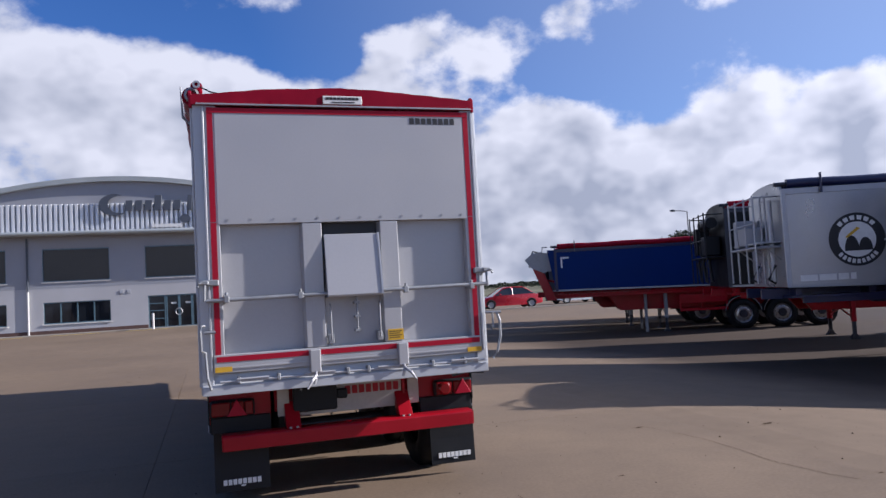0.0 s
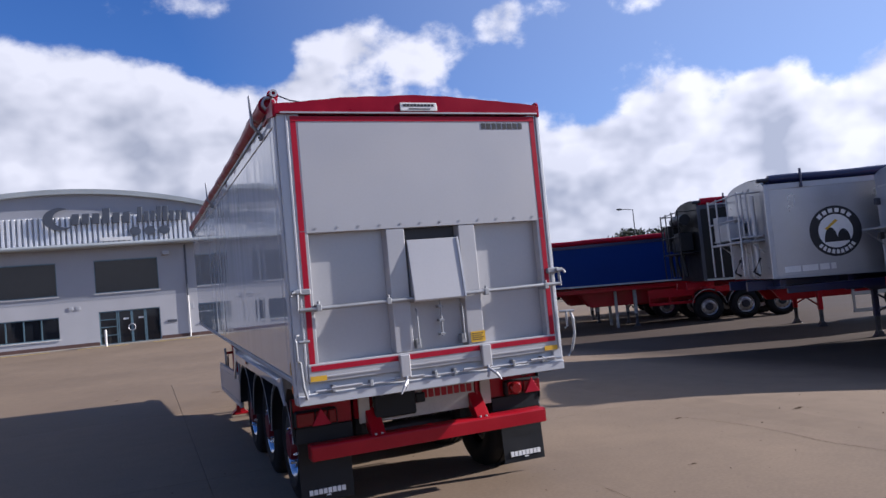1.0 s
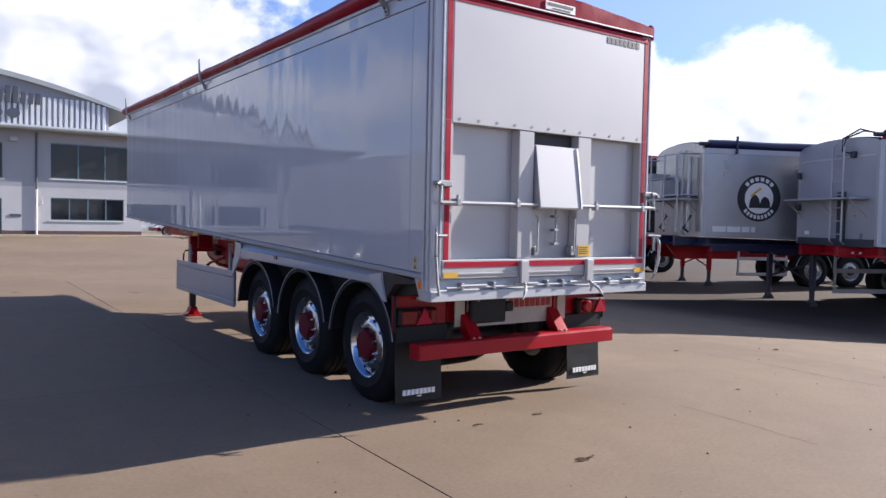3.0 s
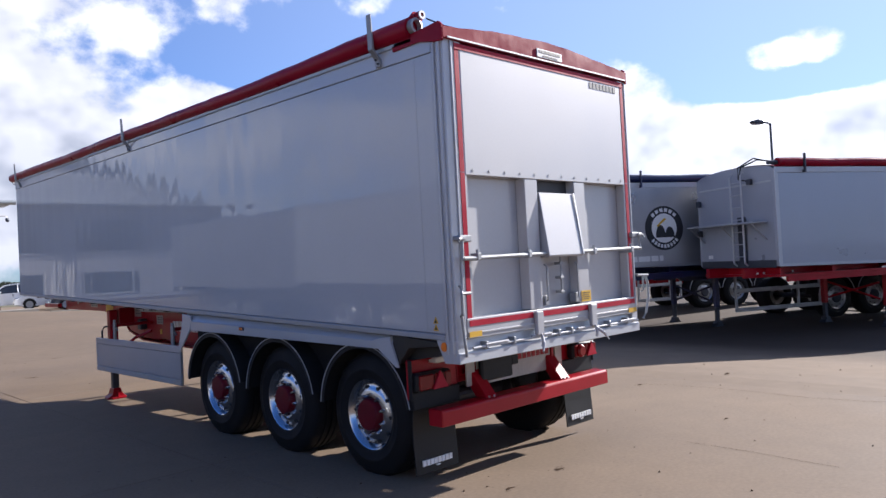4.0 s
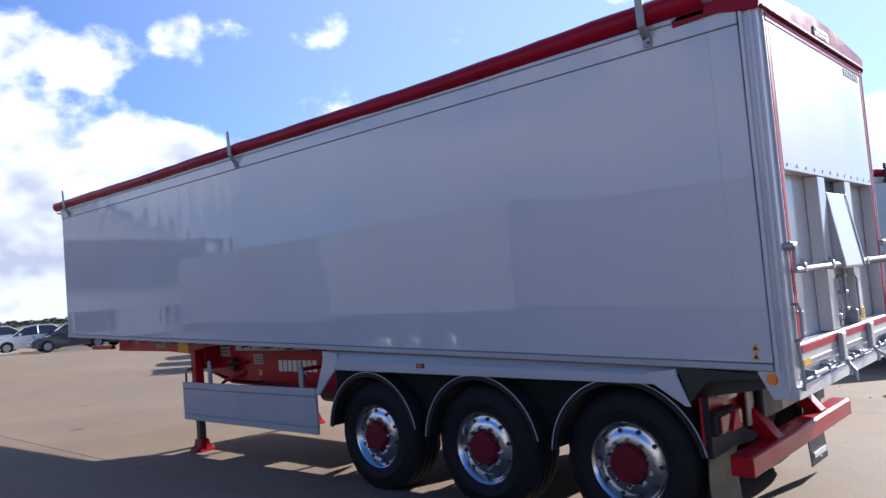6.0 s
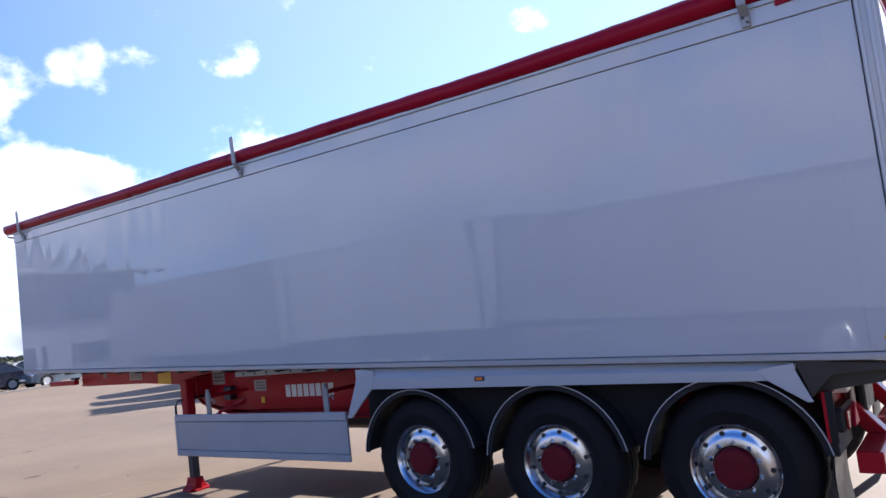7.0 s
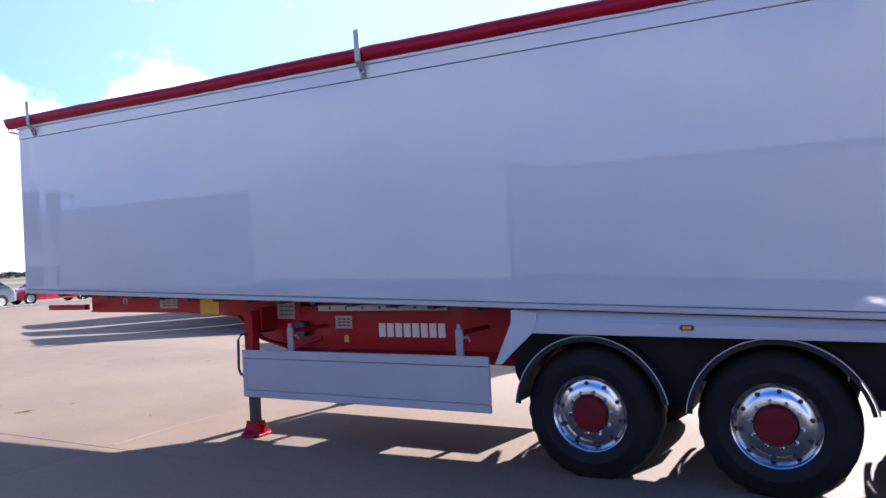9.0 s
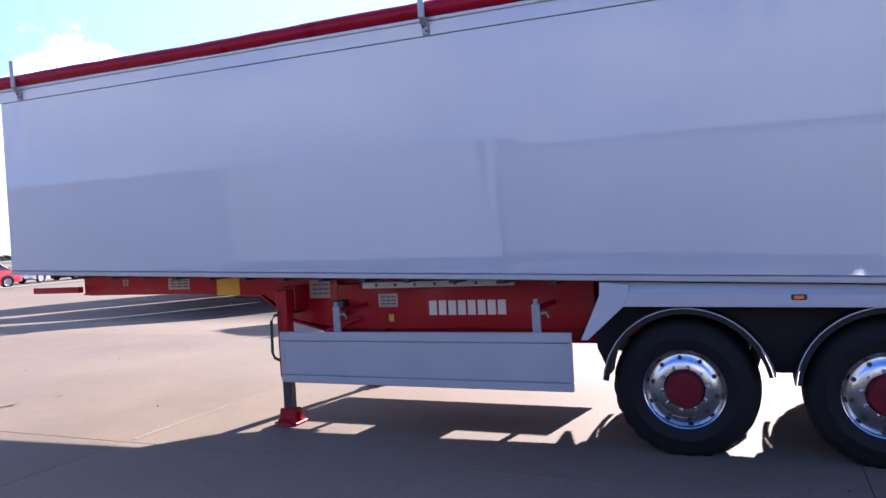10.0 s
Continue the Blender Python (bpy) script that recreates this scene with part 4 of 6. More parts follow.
def build_axles():
    for y in (1.201, 2.539, 3.878):
        part("axle", tube(B(), [(-0.95, y + 0.028, 0.508), (0.95, y + 0.028, 0.508)], 0.075, 14), STEEL, trailer, "dark axle beam")
        for s in (-1, 1):
            part("spring_arm", prism(B(), [(y - 0.15, 0.44), (y + 0.12, 0.44), (y + 0.62, 0.72), (y + 0.62, 0.82), (y + 0.5, 0.82), (y + 0.1, 0.60), (y - 0.15, 0.60)], "x", s * 0.56 - 0.05, s * 0.56 + 0.05, 0.006), STEEL, trailer)
            part("air_bag", tube(B(), [(s * 0.56, y - 0.28, 0.46), (s * 0.56, y - 0.28, 0.56), (s * 0.56, y - 0.28, 0.68), (s * 0.56, y - 0.28, 0.80)], [0.11, 0.14, 0.14, 0.11], 16), BLACK, trailer)
            m = Matrix.Translation((s * 1.142, y + 0.028, 0.508)) @ (pose(0, 0, 0) if s < 0 else pose(0, 0, 0, 0, 0, 180)) @ pose(0, 0, 0, 17 * y)
            wheel(trailer, m, None, "wide tyre on a polished rim with a red hub cap")
            # mudguard with grey edge
            r0, a0, a1, n = 0.608, 6, 169, 22
            ring = [(math.cos(radians(a0 + (a1 - a0) * k / n)), math.sin(radians(a0 + (a1 - a0) * k / n))) for k in range(n + 1)]
            bm = B()
            pts = [(y + r0 * c, 0.515 + r0 * q) for c, q in ring] + [(y + (r0 + 0.012) * c, 0.515 + (r0 + 0.012) * q) for c, q in reversed(ring)]
            prism(bm, pts, "x", *sorted((s * 1.235, s * 0.80)))
            guard = part("mudguard", bm, GUARD, trailer, "black plastic mudguard")
            bm = B()
            pts = [(y + (r0 + 0.003) * c, 0.515 + (r0 + 0.003) * q) for c, q in ring] + [(y + (r0 + 0.011) * c, 0.515 + (r0 + 0.011) * q) for c, q in reversed(ring)]
            prism(bm, pts, "x", *sorted((s * 1.236, s * 1.241)))
            part("edge_trim", bm, EDGE, guard, "grey edge trim")
            bm = B()
            pts = [(y + (r0 - 0.035) * c, 0.515 + (r0 - 0.035) * q) for c, q in ring] + [(y + (r0 - 0.006) * c, 0.515 + (r0 - 0.006) * q) for c, q in reversed(ring)]
            prism(bm, pts, "x", *sorted((s * 1.226, s * 1.236)))
            part("guard_lip", bm, GUARD, guard)
            # black web between this arch and the next, up to the fairing
            def arc(yc, a_from, a_to):
                return [(yc + 0.621 * math.cos(radians(a_from + (a_to - a_from) * k / 10)), 0.515 + 0.621 * math.sin(radians(a_from + (a_to - a_from) * k / 10))) for k in range(11)]
            if y < 3.5:
                pts = arc(y + 1.338, 169, 97) + [(y + 1.338 - 0.06, zb(y + 1.3) - 0.15), (y + 0.06, zb(y) - 0.11)] + arc(y, 83, 11)
            else:
                pts = [(4.56, 0.80), (4.56, zb(4.5) - 0.16), (y + 0.06, zb(y) - 0.15)] + arc(y, 83, 11)
            if s < 0:
                part("guard_web", prism(B(), pts, "x", *sorted((s * 1.05, s * 1.06))), RUBBER, trailer, "black web plate beside the mudguard")
    for s in (-1, 1):
        x = s * 1.20
        # dark splash panel behind the guards
        part("inner_splash_panel", prism(B(), [(0.72, 0.98), (0.72, 1.19), (4.5, 1.33), (4.5, 0.98)], "x", *sorted((s * 0.80, s * 0.775))), BLACK, trailer)
        # fairing below the body: a bright sloping top, an upright skirt and swept ends
        bm = B()
        top = [(0.74, zb(0.74) - 0.010), (4.475, zb(4.475) - 0.010)]
        prof = [(-0.045, 0.0), (0.020, -0.080), (0.014, -0.185), (-0.004, -0.185), (0.000, -0.085), (-0.07, 0.0)]
        rows = []
        for y, z in ((0.74, zb(0.74) - 0.012), (4.475, zb(4.475) - 0.012)):
            rows.append([bm.verts.new((s * (1.262 + dx), y, z + dz * (1.0 if y > 2 else 0.58))) for dx, dz in prof])
        for k in range(len(prof)):
            bm.faces.new((rows[0][k], rows[0][(k + 1) % len(prof)], rows[1][(k + 1) % len(prof)], rows[1][k]))
        bm.faces.new(rows[0]), bm.faces.new(list(reversed(rows[1])))
        fair = part("axle_fairing", bm, SILVER, trailer, "silver fairing strip above the wheels")
        z1 = zb(4.475) - 0.012
        part("fairing_end", prism(B(), [(4.476, z1), (4.476, z1 - 0.10), (4.64, 0.895), (4.585, 0.895), (4.30, z1 - 0.186), (4.26, z1 - 0.10), (4.26, z1 - 0.02)], "x", *sorted((s * 1.2625, s * 1.2825)), 0.003), SILVER, fair)
        z0 = zb(0.74) - 0.012
        part("fairing_end", prism(B(), [(0.739, z0), (0.739, z0 - 0.05), (0.655, 0.965), (0.69, 0.965), (0.90, z0 - 0.108), (0.95, z0 - 0.05), (0.95, z0 - 0.03)], "x", *sorted((s * 1.2625, s * 1.2825)), 0.003), SILVER, fair)
        bm = tube(B(), [(s * 1.278, 3.105, 1.205), (s * 1.292, 3.105, 1.205)], 0.001, 8)
        bm = box(bm, *sorted((s * 1.2775, s * 1.292)), 3.055, 3.155, 1.185, 1.225, 0.008)
        mk = part("side_marker_lamp", bm, STEEL, fair)
        part("marker_lens", box(B(), *sorted((s * 1.292, s * 1.298)), 3.075, 3.135, 1.193, 1.217, 0.002), AMBER, mk, "orange marker lens")
        # moulded panel between fairing and lamp board
        bump = [(0.655 + 0.082 * math.cos(radians(a)), 1.195 + 0.062 * math.sin(radians(a))) for a in (20, 45, 70, 95, 120, 145, 165)]
        bm = prism(B(), [(0.665, 0.985), (0.735, 1.19)] + bump + [(0.55, 1.196), (0.19, 1.190), (0.19, 1.145), (0.54, 1.135), (0.60, 1.06)], "x", *sorted((s * 1.19, s * 1.268)), 0.010)
        mould = part("corner_moulding", bm, OLIVE, trailer, "dark moulded corner panel")
        part("inner_plate", prism(B(), [(0.67, 0.99), (0.67, 1.15), (0.20, 1.150), (0.16, 1.09), (0.30, 1.06), (0.60, 1.02)], "x", *sorted((s * 1.165, s * 1.18)), 0.003), OLIVE, mould)
        # flap
        bm = B()
        n = 8
        a, b = [], []
        for k in range(n + 1):
            z = 0.74 - 0.64 * k / n
            yy = 0.585 + 0.025 * math.sin(k * 0.5) + 0.03 * (k / n) ** 2
            a.append((yy, z))
            b.append((yy + 0.010, z))
        prism(bm, a + list(reversed(b)), "x", *((-1.20, -0.725) if s < 0 else (0.80, 1.245)))
        flap = part("mudflap", bm, BLACK, trailer, "black rubber mudflap")
        lo = -1.13 if s < 0 else 0.87
        name_blocks(flap, LABEL, 8, lo, lo + 0.335, 0.160, 0.205, lambda q, z, d: (q, 0.600 - d, z), 0.22, 0.012)
        name_blocks(flap, LABEL, 1, lo + 0.15, lo + 0.19, 0.140, 0.150, lambda q, z, d: (q, 0.600 - d, z), 0.0, 0.012)
        part("flap_bar", box(B(), *sorted((s * 0.70, s * 1.22)), 0.565, 0.635, 0.62, 0.76, 0.006), BLACK, trailer)


def build_rear():
    for s in (-1, 1):
        far = 1.20
        board = part("lamp_board", box(B(), *sorted((s * 0.655, s * far)), 0.315, 0.335, 0.715, 1.03, 0.004), RED, trailer, "red lamp board")
        board.matrix_basis = Matrix.Translation((s * 0.040, 0.285, -0.010))
        x0, x1 = sorted((s * (far - 0.40), s * (far - 0.015)))
        part("board_lip", box(B(), *sorted((s * (far - 0.012), s * far)), 0.27, 0.315, 0.715, 1.03, 0.003), BLACK, board)
        part("board_lip", box(B(), *sorted((s * 0.655, s * (far - 0.012))), 0.27, 0.315, 1.018, 1.03, 0.003), RED, board)
        lamp = part("rear_lamp", box(B(), x0, x1, 0.225, 0.314, 0.775, 0.925, 0.018), BLACK, board, "rear lamp cluster")
        part("lamp_lens", box(B(), x0 + 0.015, x0 + 0.175, 0.208, 0.2255, 0.79, 0.91, 0.010), RED_LENS, lamp, "red lamp lens")
        if s > 0:
            part("round_lens", tube(B(), [(x0 + 0.09, 0.2075, 0.85), (x0 + 0.09, 0.185, 0.85), (x0 + 0.09, 0.170, 0.85)], [0.062, 0.062, 0.045], 20), RED_LENS, lamp, "round red lamp lens")
        part("lamp_lens", box(B(), x0 + 0.185, x1 - 0.095, 0.208, 0.2255, 0.79, 0.91, 0.010), RED_LENS, lamp, "red lamp lens")
        part("lamp_lens", box(B(), x1 - 0.088, x1 - 0.015, 0.208, 0.2255, 0.79, 0.91, 0.010), RED_LENS, lamp, "red lamp lens")
        c = -0.955 if s < 0 else 1.075
        part("triangle_reflector", prism(B(), [(c - 0.085, 0.788), (c + 0.085, 0.788), (c, 0.932)], "y", 0.190, 0.2075, 0.004), RED_TAPE, lamp, "red triangle reflector")
        part("plate_lamp", box(B(), *sorted((s * (far - 0.355), s * (far - 0.225))), 0.215, 0.314, 0.985, 1.036, 0.010), LABEL, board, "small grey position lamp")
        # pale bracket plates either side of the number panel
        part("bracket_plate", box(B(), *sorted((s * 0.535, s * 0.640)), 0.300, 0.318, 0.745, 1.03, 0.003), CREAM, trailer, "pale painted bracket plate").matrix_basis = Matrix.Translation((0.0 if s < 0 else 0.045, 0.235, -0.02))
    panel = part("name_board", box(B(), -0.50, 0.520, 0.322, 0.334, 0.735, 1.02, 0.003), CREAM, trailer, "white board under the sill, toned for shade")
    panel.matrix_basis = Matrix.Translation((0.0, 0.225, -0.02))
    name_blocks(panel, RED, 8, -0.02, 0.505, 0.888, 0.965, lambda a, z, d: (a, 0.321 - d, z), 0.22, 0.003)
    cam_box = part("tow_socket_box", box(B(), -0.535, -0.135, 0.262, 0.318, 0.775, 1.005, 0.014), BLACK, trailer, "black box hung under the sill")
    cam_box.matrix_basis = Matrix.Translation((0.03, 0.215, -0.025))
    part("box_latch", box(B(), -0.135, -0.035, 0.275, 0.315, 0.865, 0.955, 0.012), BLACK, cam_box)
    part("box_bolt", tube(B(), [(-0.46, 0.262, 0.985), (-0.46, 0.254, 0.985)], 0.010, 8), GALV, cam_box)
    part("board_bar", box(B(), 0.525, 0.550, 0.53, 0.56, 0.72, 1.01, 0.003), RED, trailer)
    beam = part("under_run_bumper", prism(B(), [(0.25, 0.505), (0.37, 0.505), (0.40, 0.530), (0.40, 0.640), (0.27, 0.640), (0.25, 0.622)], "x", -1.125, 1.158, 0.005), RED, trailer, "red under-run bumper beam")
    beam.matrix_basis = Matrix.Translation((0.0, 0.095, -0.005))
    for s in (-1, 1):
        part("end_cap", box(B(), *((-1.132, -1.125) if s < 0 else (1.158, 1.165)), 0.252, 0.398, 0.508, 0.636, 0.002), RED, beam)
        part("bumper_stay", prism(B(), [(0.275, 0.639), (0.40, 0.639), (0.50, 0.76), (0.50, 0.86), (0.455, 0.86)], "x", s * 0.515 - 0.065, s * 0.515 + 0.065, 0.005), RED, trailer, "red bumper stay").matrix_basis = Matrix.Translation((0.0, 0.095, -0.005))
        bm = B()
        for dx in (-0.03, 0.03):
            tube(bm, [(s * 0.515 + dx, 0.285, 0.639), (s * 0.515 + dx, 0.285, 0.655)], 0.012, 6)
        part("stay_bolts", bm, GALV, trailer).matrix_basis = Matrix.Translation((0.0, 0.095, -0.005))
    bm = B()
    tube(bm, [(0.97, 0.30, 1.02), (1.10, 0.28, 1.045), (1.22, 0.27, 1.035), (1.28, 0.26, 1.03)], 0.014, 8)
    part("tow_lever", bm, STEEL, trailer).matrix_basis = Matrix.Translation((0.05, 0.20, -0.065))
    bm = B()
    for x, sag in ((-0.2, 0.05), (0.05, 0.08), (0.2, 0.04)):
        tube(bm, [(x, 0.42, 0.80), (x + 0.05, 0.40, 0.735 - sag), (x + 0.12, 0.42, 0.80)], 0.009, 6)
    part("air_lines", bm, BLACK, trailer).matrix_basis = Matrix.Translation((0.0, 0.20, 0.0))
    part("rear_bearer", box(B(), -0.66, 0.70, 0.625, 0.72, 0.76, 1.12, 0.006), RED, trailer)


def build_legs():
    for s in (-1, 1):
        leg = part("landing_leg", box(B(), s * 0.92 - 0.06, s * 0.92 + 0.06, 7.585, 7.705, 0.46, 1.32, 0.012), RED, trailer, "red outer tube of a landing leg")
        part("inner_leg", box(B(), s * 0.92 - 0.046, s * 0.92 + 0.046, 7.598, 7.692, 0.13, 0.46, 0.008), STEEL, leg, "dark steel inner leg")
        bm = B()
        prism(bm, [(s * 0.92 - 0.14, 0.0), (s * 0.92 + 0.14, 0.0), (s * 0.92 + 0.135, 0.025), (s * 0.92 + 0.065, 0.065), (s * 0.92 + 0.055, 0.155), (s * 0.92 - 0.055, 0.155), (s * 0.92 - 0.065, 0.065), (s * 0.92 - 0.135, 0.025)], "y", 7.56, 7.73, 0.008)
        box(bm, s * 0.92 - 0.10, s * 0.92 + 0.10, 7.515, 7.775, 0.0, 0.028, 0.006)
        box(bm, s * 0.92 - 0.012, s * 0.92 + 0.012, 7.525, 7.765, 0.028, 0.12, 0.004)
        part("foot", bm, RED, leg, "red pressed steel foot")
        part("leg_bracket", box(B(), *sorted((s * 0.62, s * 0.845)), 7.57, 7.72, 1.10, 1.34, 0.008), RED, leg)
        part("leg_brace", tube(B(), [(s * 0.92, 7.60, 0.62), (s * 0.75, 7.25, 0.90), (s * 0.62, 6.95, 1.0)], 0.022, 8), RED, leg)
    part("cross_shaft", tube(B(), [(-0.85, 7.64, 1.08), (0.85, 7.64, 1.08)], 0.020, 10), STEEL, trailer)
    bm = tube(B(), [(-0.985, 7.66, 1.08), (-1.03, 7.69, 1.075), (-1.05, 7.715, 1.02), (-1.055, 7.72, 0.72), (-1.05, 7.70, 0.665), (-1.045, 7.63, 0.635)], 0.014, 10)
    part("winding_handle", bm, STEEL, trailer, "dark steel winding handle")
    for s in (-1, 1):
        x0, x1 = sorted((s * 1.185, s * 1.212))
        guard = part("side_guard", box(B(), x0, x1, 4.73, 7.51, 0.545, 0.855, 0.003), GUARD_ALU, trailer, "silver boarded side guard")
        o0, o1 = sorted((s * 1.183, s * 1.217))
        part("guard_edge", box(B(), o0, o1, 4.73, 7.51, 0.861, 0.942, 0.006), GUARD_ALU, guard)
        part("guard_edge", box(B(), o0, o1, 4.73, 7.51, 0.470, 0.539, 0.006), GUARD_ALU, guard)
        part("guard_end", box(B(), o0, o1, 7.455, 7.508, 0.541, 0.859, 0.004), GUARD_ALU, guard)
        part("guard_back", box(B(), *sorted((s * 1.165, s * 1.184)), 4.76, 7.49, 0.48, 0.93), SILVER_GATE, guard)
        for y in (5.02, 6.90):
            bm = box(B(), *sorted((s * 1.150, s * 1.178)), y - 0.035, y + 0.035, 0.80, 1.17, 0.006)
            part("bracket_arm", box(B(), *sorted((s * 0.62, s * 1.149)), y - 0.02, y + 0.02, 1.11, 1.15, 0.005), RED, guard)
            br = part("guard_bracket", bm, GALV, guard, "galvanised guard bracket")
            bm = tube(B(), [(s * 1.16, y - 0.035, 1.09), (s * 1.17, y - 0.085, 1.10), (s * 1.16, y - 0.10, 1.06)], 0.011, 8)
            part("spring_pin", bm, GALV, br)
            part("pin_knob", tube(B(), [(s * 1.165, y, 1.17), (s * 1.165, y, 1.21)], 0.02, 8), GALV, br)
    # small hazard sticker low on the side
    for z in (1.272, 1.326):
        st = part("hazard_sticker", prism(B(), [(0.178, z), (0.232, z), (0.205, z + 0.050)], "x", LEFT - 0.004, LEFT - 0.0005), YELLOW, trailer, "small yellow hazard triangle")
        part("hazard_mark", prism(B(), [(0.192, z + 0.006), (0.218, z + 0.006), (0.205, z + 0.034)], "x", LEFT - 0.0052, LEFT - 0.004), INK, st)


build_body()
build_cover()
build_tailgate()
build_sill()
build_chassis()
build_axles()
build_rear()
build_legs()


# ---- parked trailers ----
def parked_trailer(label, m, skin, frame_paint, length, z0, z1, roll_mat=None, rake=0.02, leg_at=2.6, axles_at=6.6, guard=False, ladder=None,
                   scaffold=False, width=2.5, arch=0.22, leg_mat=None, frame_low=0.82, half_pipe=False, legs2=None):
    """Front headboard at local x = 0, near side at y = 0, rear at x = length."""
    e = thing("parked_trailer", label, "trailer", m, "parked trailers")

    def low(x):
        return z0 - rake * x

    def top(x):
        return z1 - rake * 0.3 * x

    nose = 0.75 if half_pipe else 0.0
    rail_mat = NAVY if half_pipe else (STEEL if skin is DARK_TRAILER else EDGE)
    part("near_side", prism(B(), [(0.0, low(0)), (length, low(length)), (length, top(length)), (0.0 - nose * 0.35, top(0))], "y", 0.0, 0.05, 0.006), skin, e)
    part("far_side", prism(B(), [(0.0, low(0)), (length, low(length)), (length, top(length)), (0.0 - nose * 0.35, top(0))], "y", width - 0.05, width, 0.006), skin, e)
    pts = [(0.05, low(0)), (width - 0.05, low(0))] + [(width * 0.5 + (width * 0.5 - 0.05) * math.cos(a), top(0) + arch * math.sin(a)) for a in [math.pi * k / 12 for k in range(13)]]
    part("headboard", prism(B(), pts, "x", 0.0, 0.05, 0.006), skin, e, "arched front headboard")
    part("tail_end", prism(B(), pts, "x", length - 0.05, length, 0.006), skin, e)
    bm = B()
    rows = []
    for i in range(11):
        x = 0.06 + (length - 0.12) * i / 10
        rows.append([bm.verts.new((x, width * 0.5 + (width * 0.5 - 0.01) * math.cos(math.pi * k / 12), top(x) + 0.012 + (arch + 0.01) * math.sin(math.pi * k / 12))) for k in range(13)])
    for a, b in zip(rows, rows[1:]):
        for k in range(12):
            bm.faces.new((a[k], b[k], b[k + 1], a[k + 1]))
    part("cover_sheet", bm, roll_mat or skin, e)
    part("floor_pan", box(B(), 0.06, length - 0.06, 0.06, width - 0.06, low(length) - 0.02, low(length) + 0.03), frame_paint, e)
    part("top_rail", prism(B(), [(0.0, top(0) - 0.10), (length, top(length) - 0.10), (length, top(length) + 0.02), (0.0, top(0) + 0.02)], "y", -0.018, 0.0, 0.004), rail_mat, e)
    part("bottom_rail", prism(B(), [(0.0, low(0) - 0.01), (length, low(length) - 0.01), (length, low(length) + 0.05), (0.0, low(0) + 0.05)], "y", -0.014, 0.0, 0.004), ALU, e)
    part("front_post", box(B(), -0.012, 0.08, -0.022, 0.0, low(0), top(0), 0.004), rail_mat, e)
    if roll_mat:
        pts = [(x, 0.03, top(x) + 0.115 + 0.01 * math.sin(3 * x)) for x in [0.12 + (length - 0.1) * k / 24 for k in range(25)]]
        roll = part("sheet_roll", tube(B(), pts, 0.095, 14), roll_mat, e, "sheet rolled on its tube", True)
        part("roll_end", tube(B(), [(-0.12, 0.03, top(0) + 0.115), (0.12, 0.03, top(0) + 0.115)], 0.045, 10), STEEL, roll)
        for x in (0.75, length * 0.5, length - 0.7):
            part("roll_stop", box(B(), x - 0.02, x + 0.02, -0.10, -0.05, top(x) - 0.10, top(x) + 0.30, 0.006), STEEL if roll_mat is not NAVY else NAVY, e)
            part("stop_arm", box(B(), x - 0.02, x + 0.02, -0.05, -0.018, top(x) - 0.10, top(x) - 0.04, 0.004), STEEL, e)
    # chassis
    for y in (0.62, width - 0.72):
        part("chassis_beam", prism(B(), [(-0.35, low(0) - 0.24), (1.9, low(0) - 0.26), (2.3, frame_low), (length - 0.2, frame_low), (length - 0.2, low(length) - 0.02), (-0.35, low(0) - 0.03)], "y", y, y + 0.10, 0.006), frame_paint, e)
    for x in (0.2, 1.6, 3.4, 5.0, length - 0.6):
        part("cross_bearer", box(B(), x, x + 0.12, 0.2, width - 0.2, low(x) - 0.20, low(x) - 0.03, 0.006), frame_paint, e)
    part("side_member", box(B(), 0.3, length - 0.3, 0.10, 0.16, low(length) - 0.13, low(length) - 0.02, 0.006), frame_paint, e)
    for y in (0.30, width - 0.44):
        leg = part("landing_leg", box(B(), leg_at - 0.06, leg_at + 0.06, y, y + 0.12, 0.48, low(leg_at) - 0.06, 0.010), leg_mat or frame_paint, e)
        part("inner_leg", box(B(), leg_at - 0.045, leg_at + 0.045, y + 0.015, y + 0.105, 0.08, 0.48, 0.006), STEEL, leg)
        part("foot", prism(B(), [(leg_at - 0.14, 0.0), (leg_at + 0.14, 0.0), (leg_at + 0.06, 0.07), (leg_at + 0.05, 0.14), (leg_at - 0.05, 0.14), (leg_at - 0.06, 0.07)], "y", y - 0.03, y + 0.15, 0.006), STEEL, leg)
    part("leg_cross_tie", tube(B(), [(leg_at, 0.55, 0.62), (leg_at, width - 0.5, 1.0)], 0.025, 8), leg_mat or frame_paint, e)
    part("leg_cross_tie", tube(B(), [(leg_at, 0.55, 1.0), (leg_at, width - 0.5, 0.62)], 0.025, 8), leg_mat or frame_paint, e)
    if legs2:
        for y in (0.40, width - 0.52):
            part("support_leg", box(B(), legs2 - 0.05, legs2 + 0.05, y, y + 0.10, 0.0, low(legs2) - 0.1, 0.006), GALV, e)
    for k in range(3):
        x = axles_at + 1.31 * k
        part("axle", tube(B(), [(x, 0.3, 0.53), (x, width - 0.3, 0.53)], 0.07, 10), STEEL, e)
        for y, turn in ((0.045, 90), (width - 0.045, -90)):
            wheel(e, Matrix.Translation((x, y, 0.510)) @ pose(0, 0, 0, 0, 0, turn) @ pose(0, 0, 0, 31 * k), PLAIN_CAP, "wide tyre on a bright rim")
        ring = [(math.cos(radians(8 + 164 * j / 14)), math.sin(radians(8 + 164 * j / 14))) for j in range(15)]
        pts = [(x + 0.61 * c, 0.53 + 0.61 * q) for c, q in ring] + [(x + 0.63 * c, 0.53 + 0.63 * q) for c, q in reversed(ring)]
        mg = part("mudguard", prism(B(), pts, "y", 0.02, 0.45), GUARD, e)
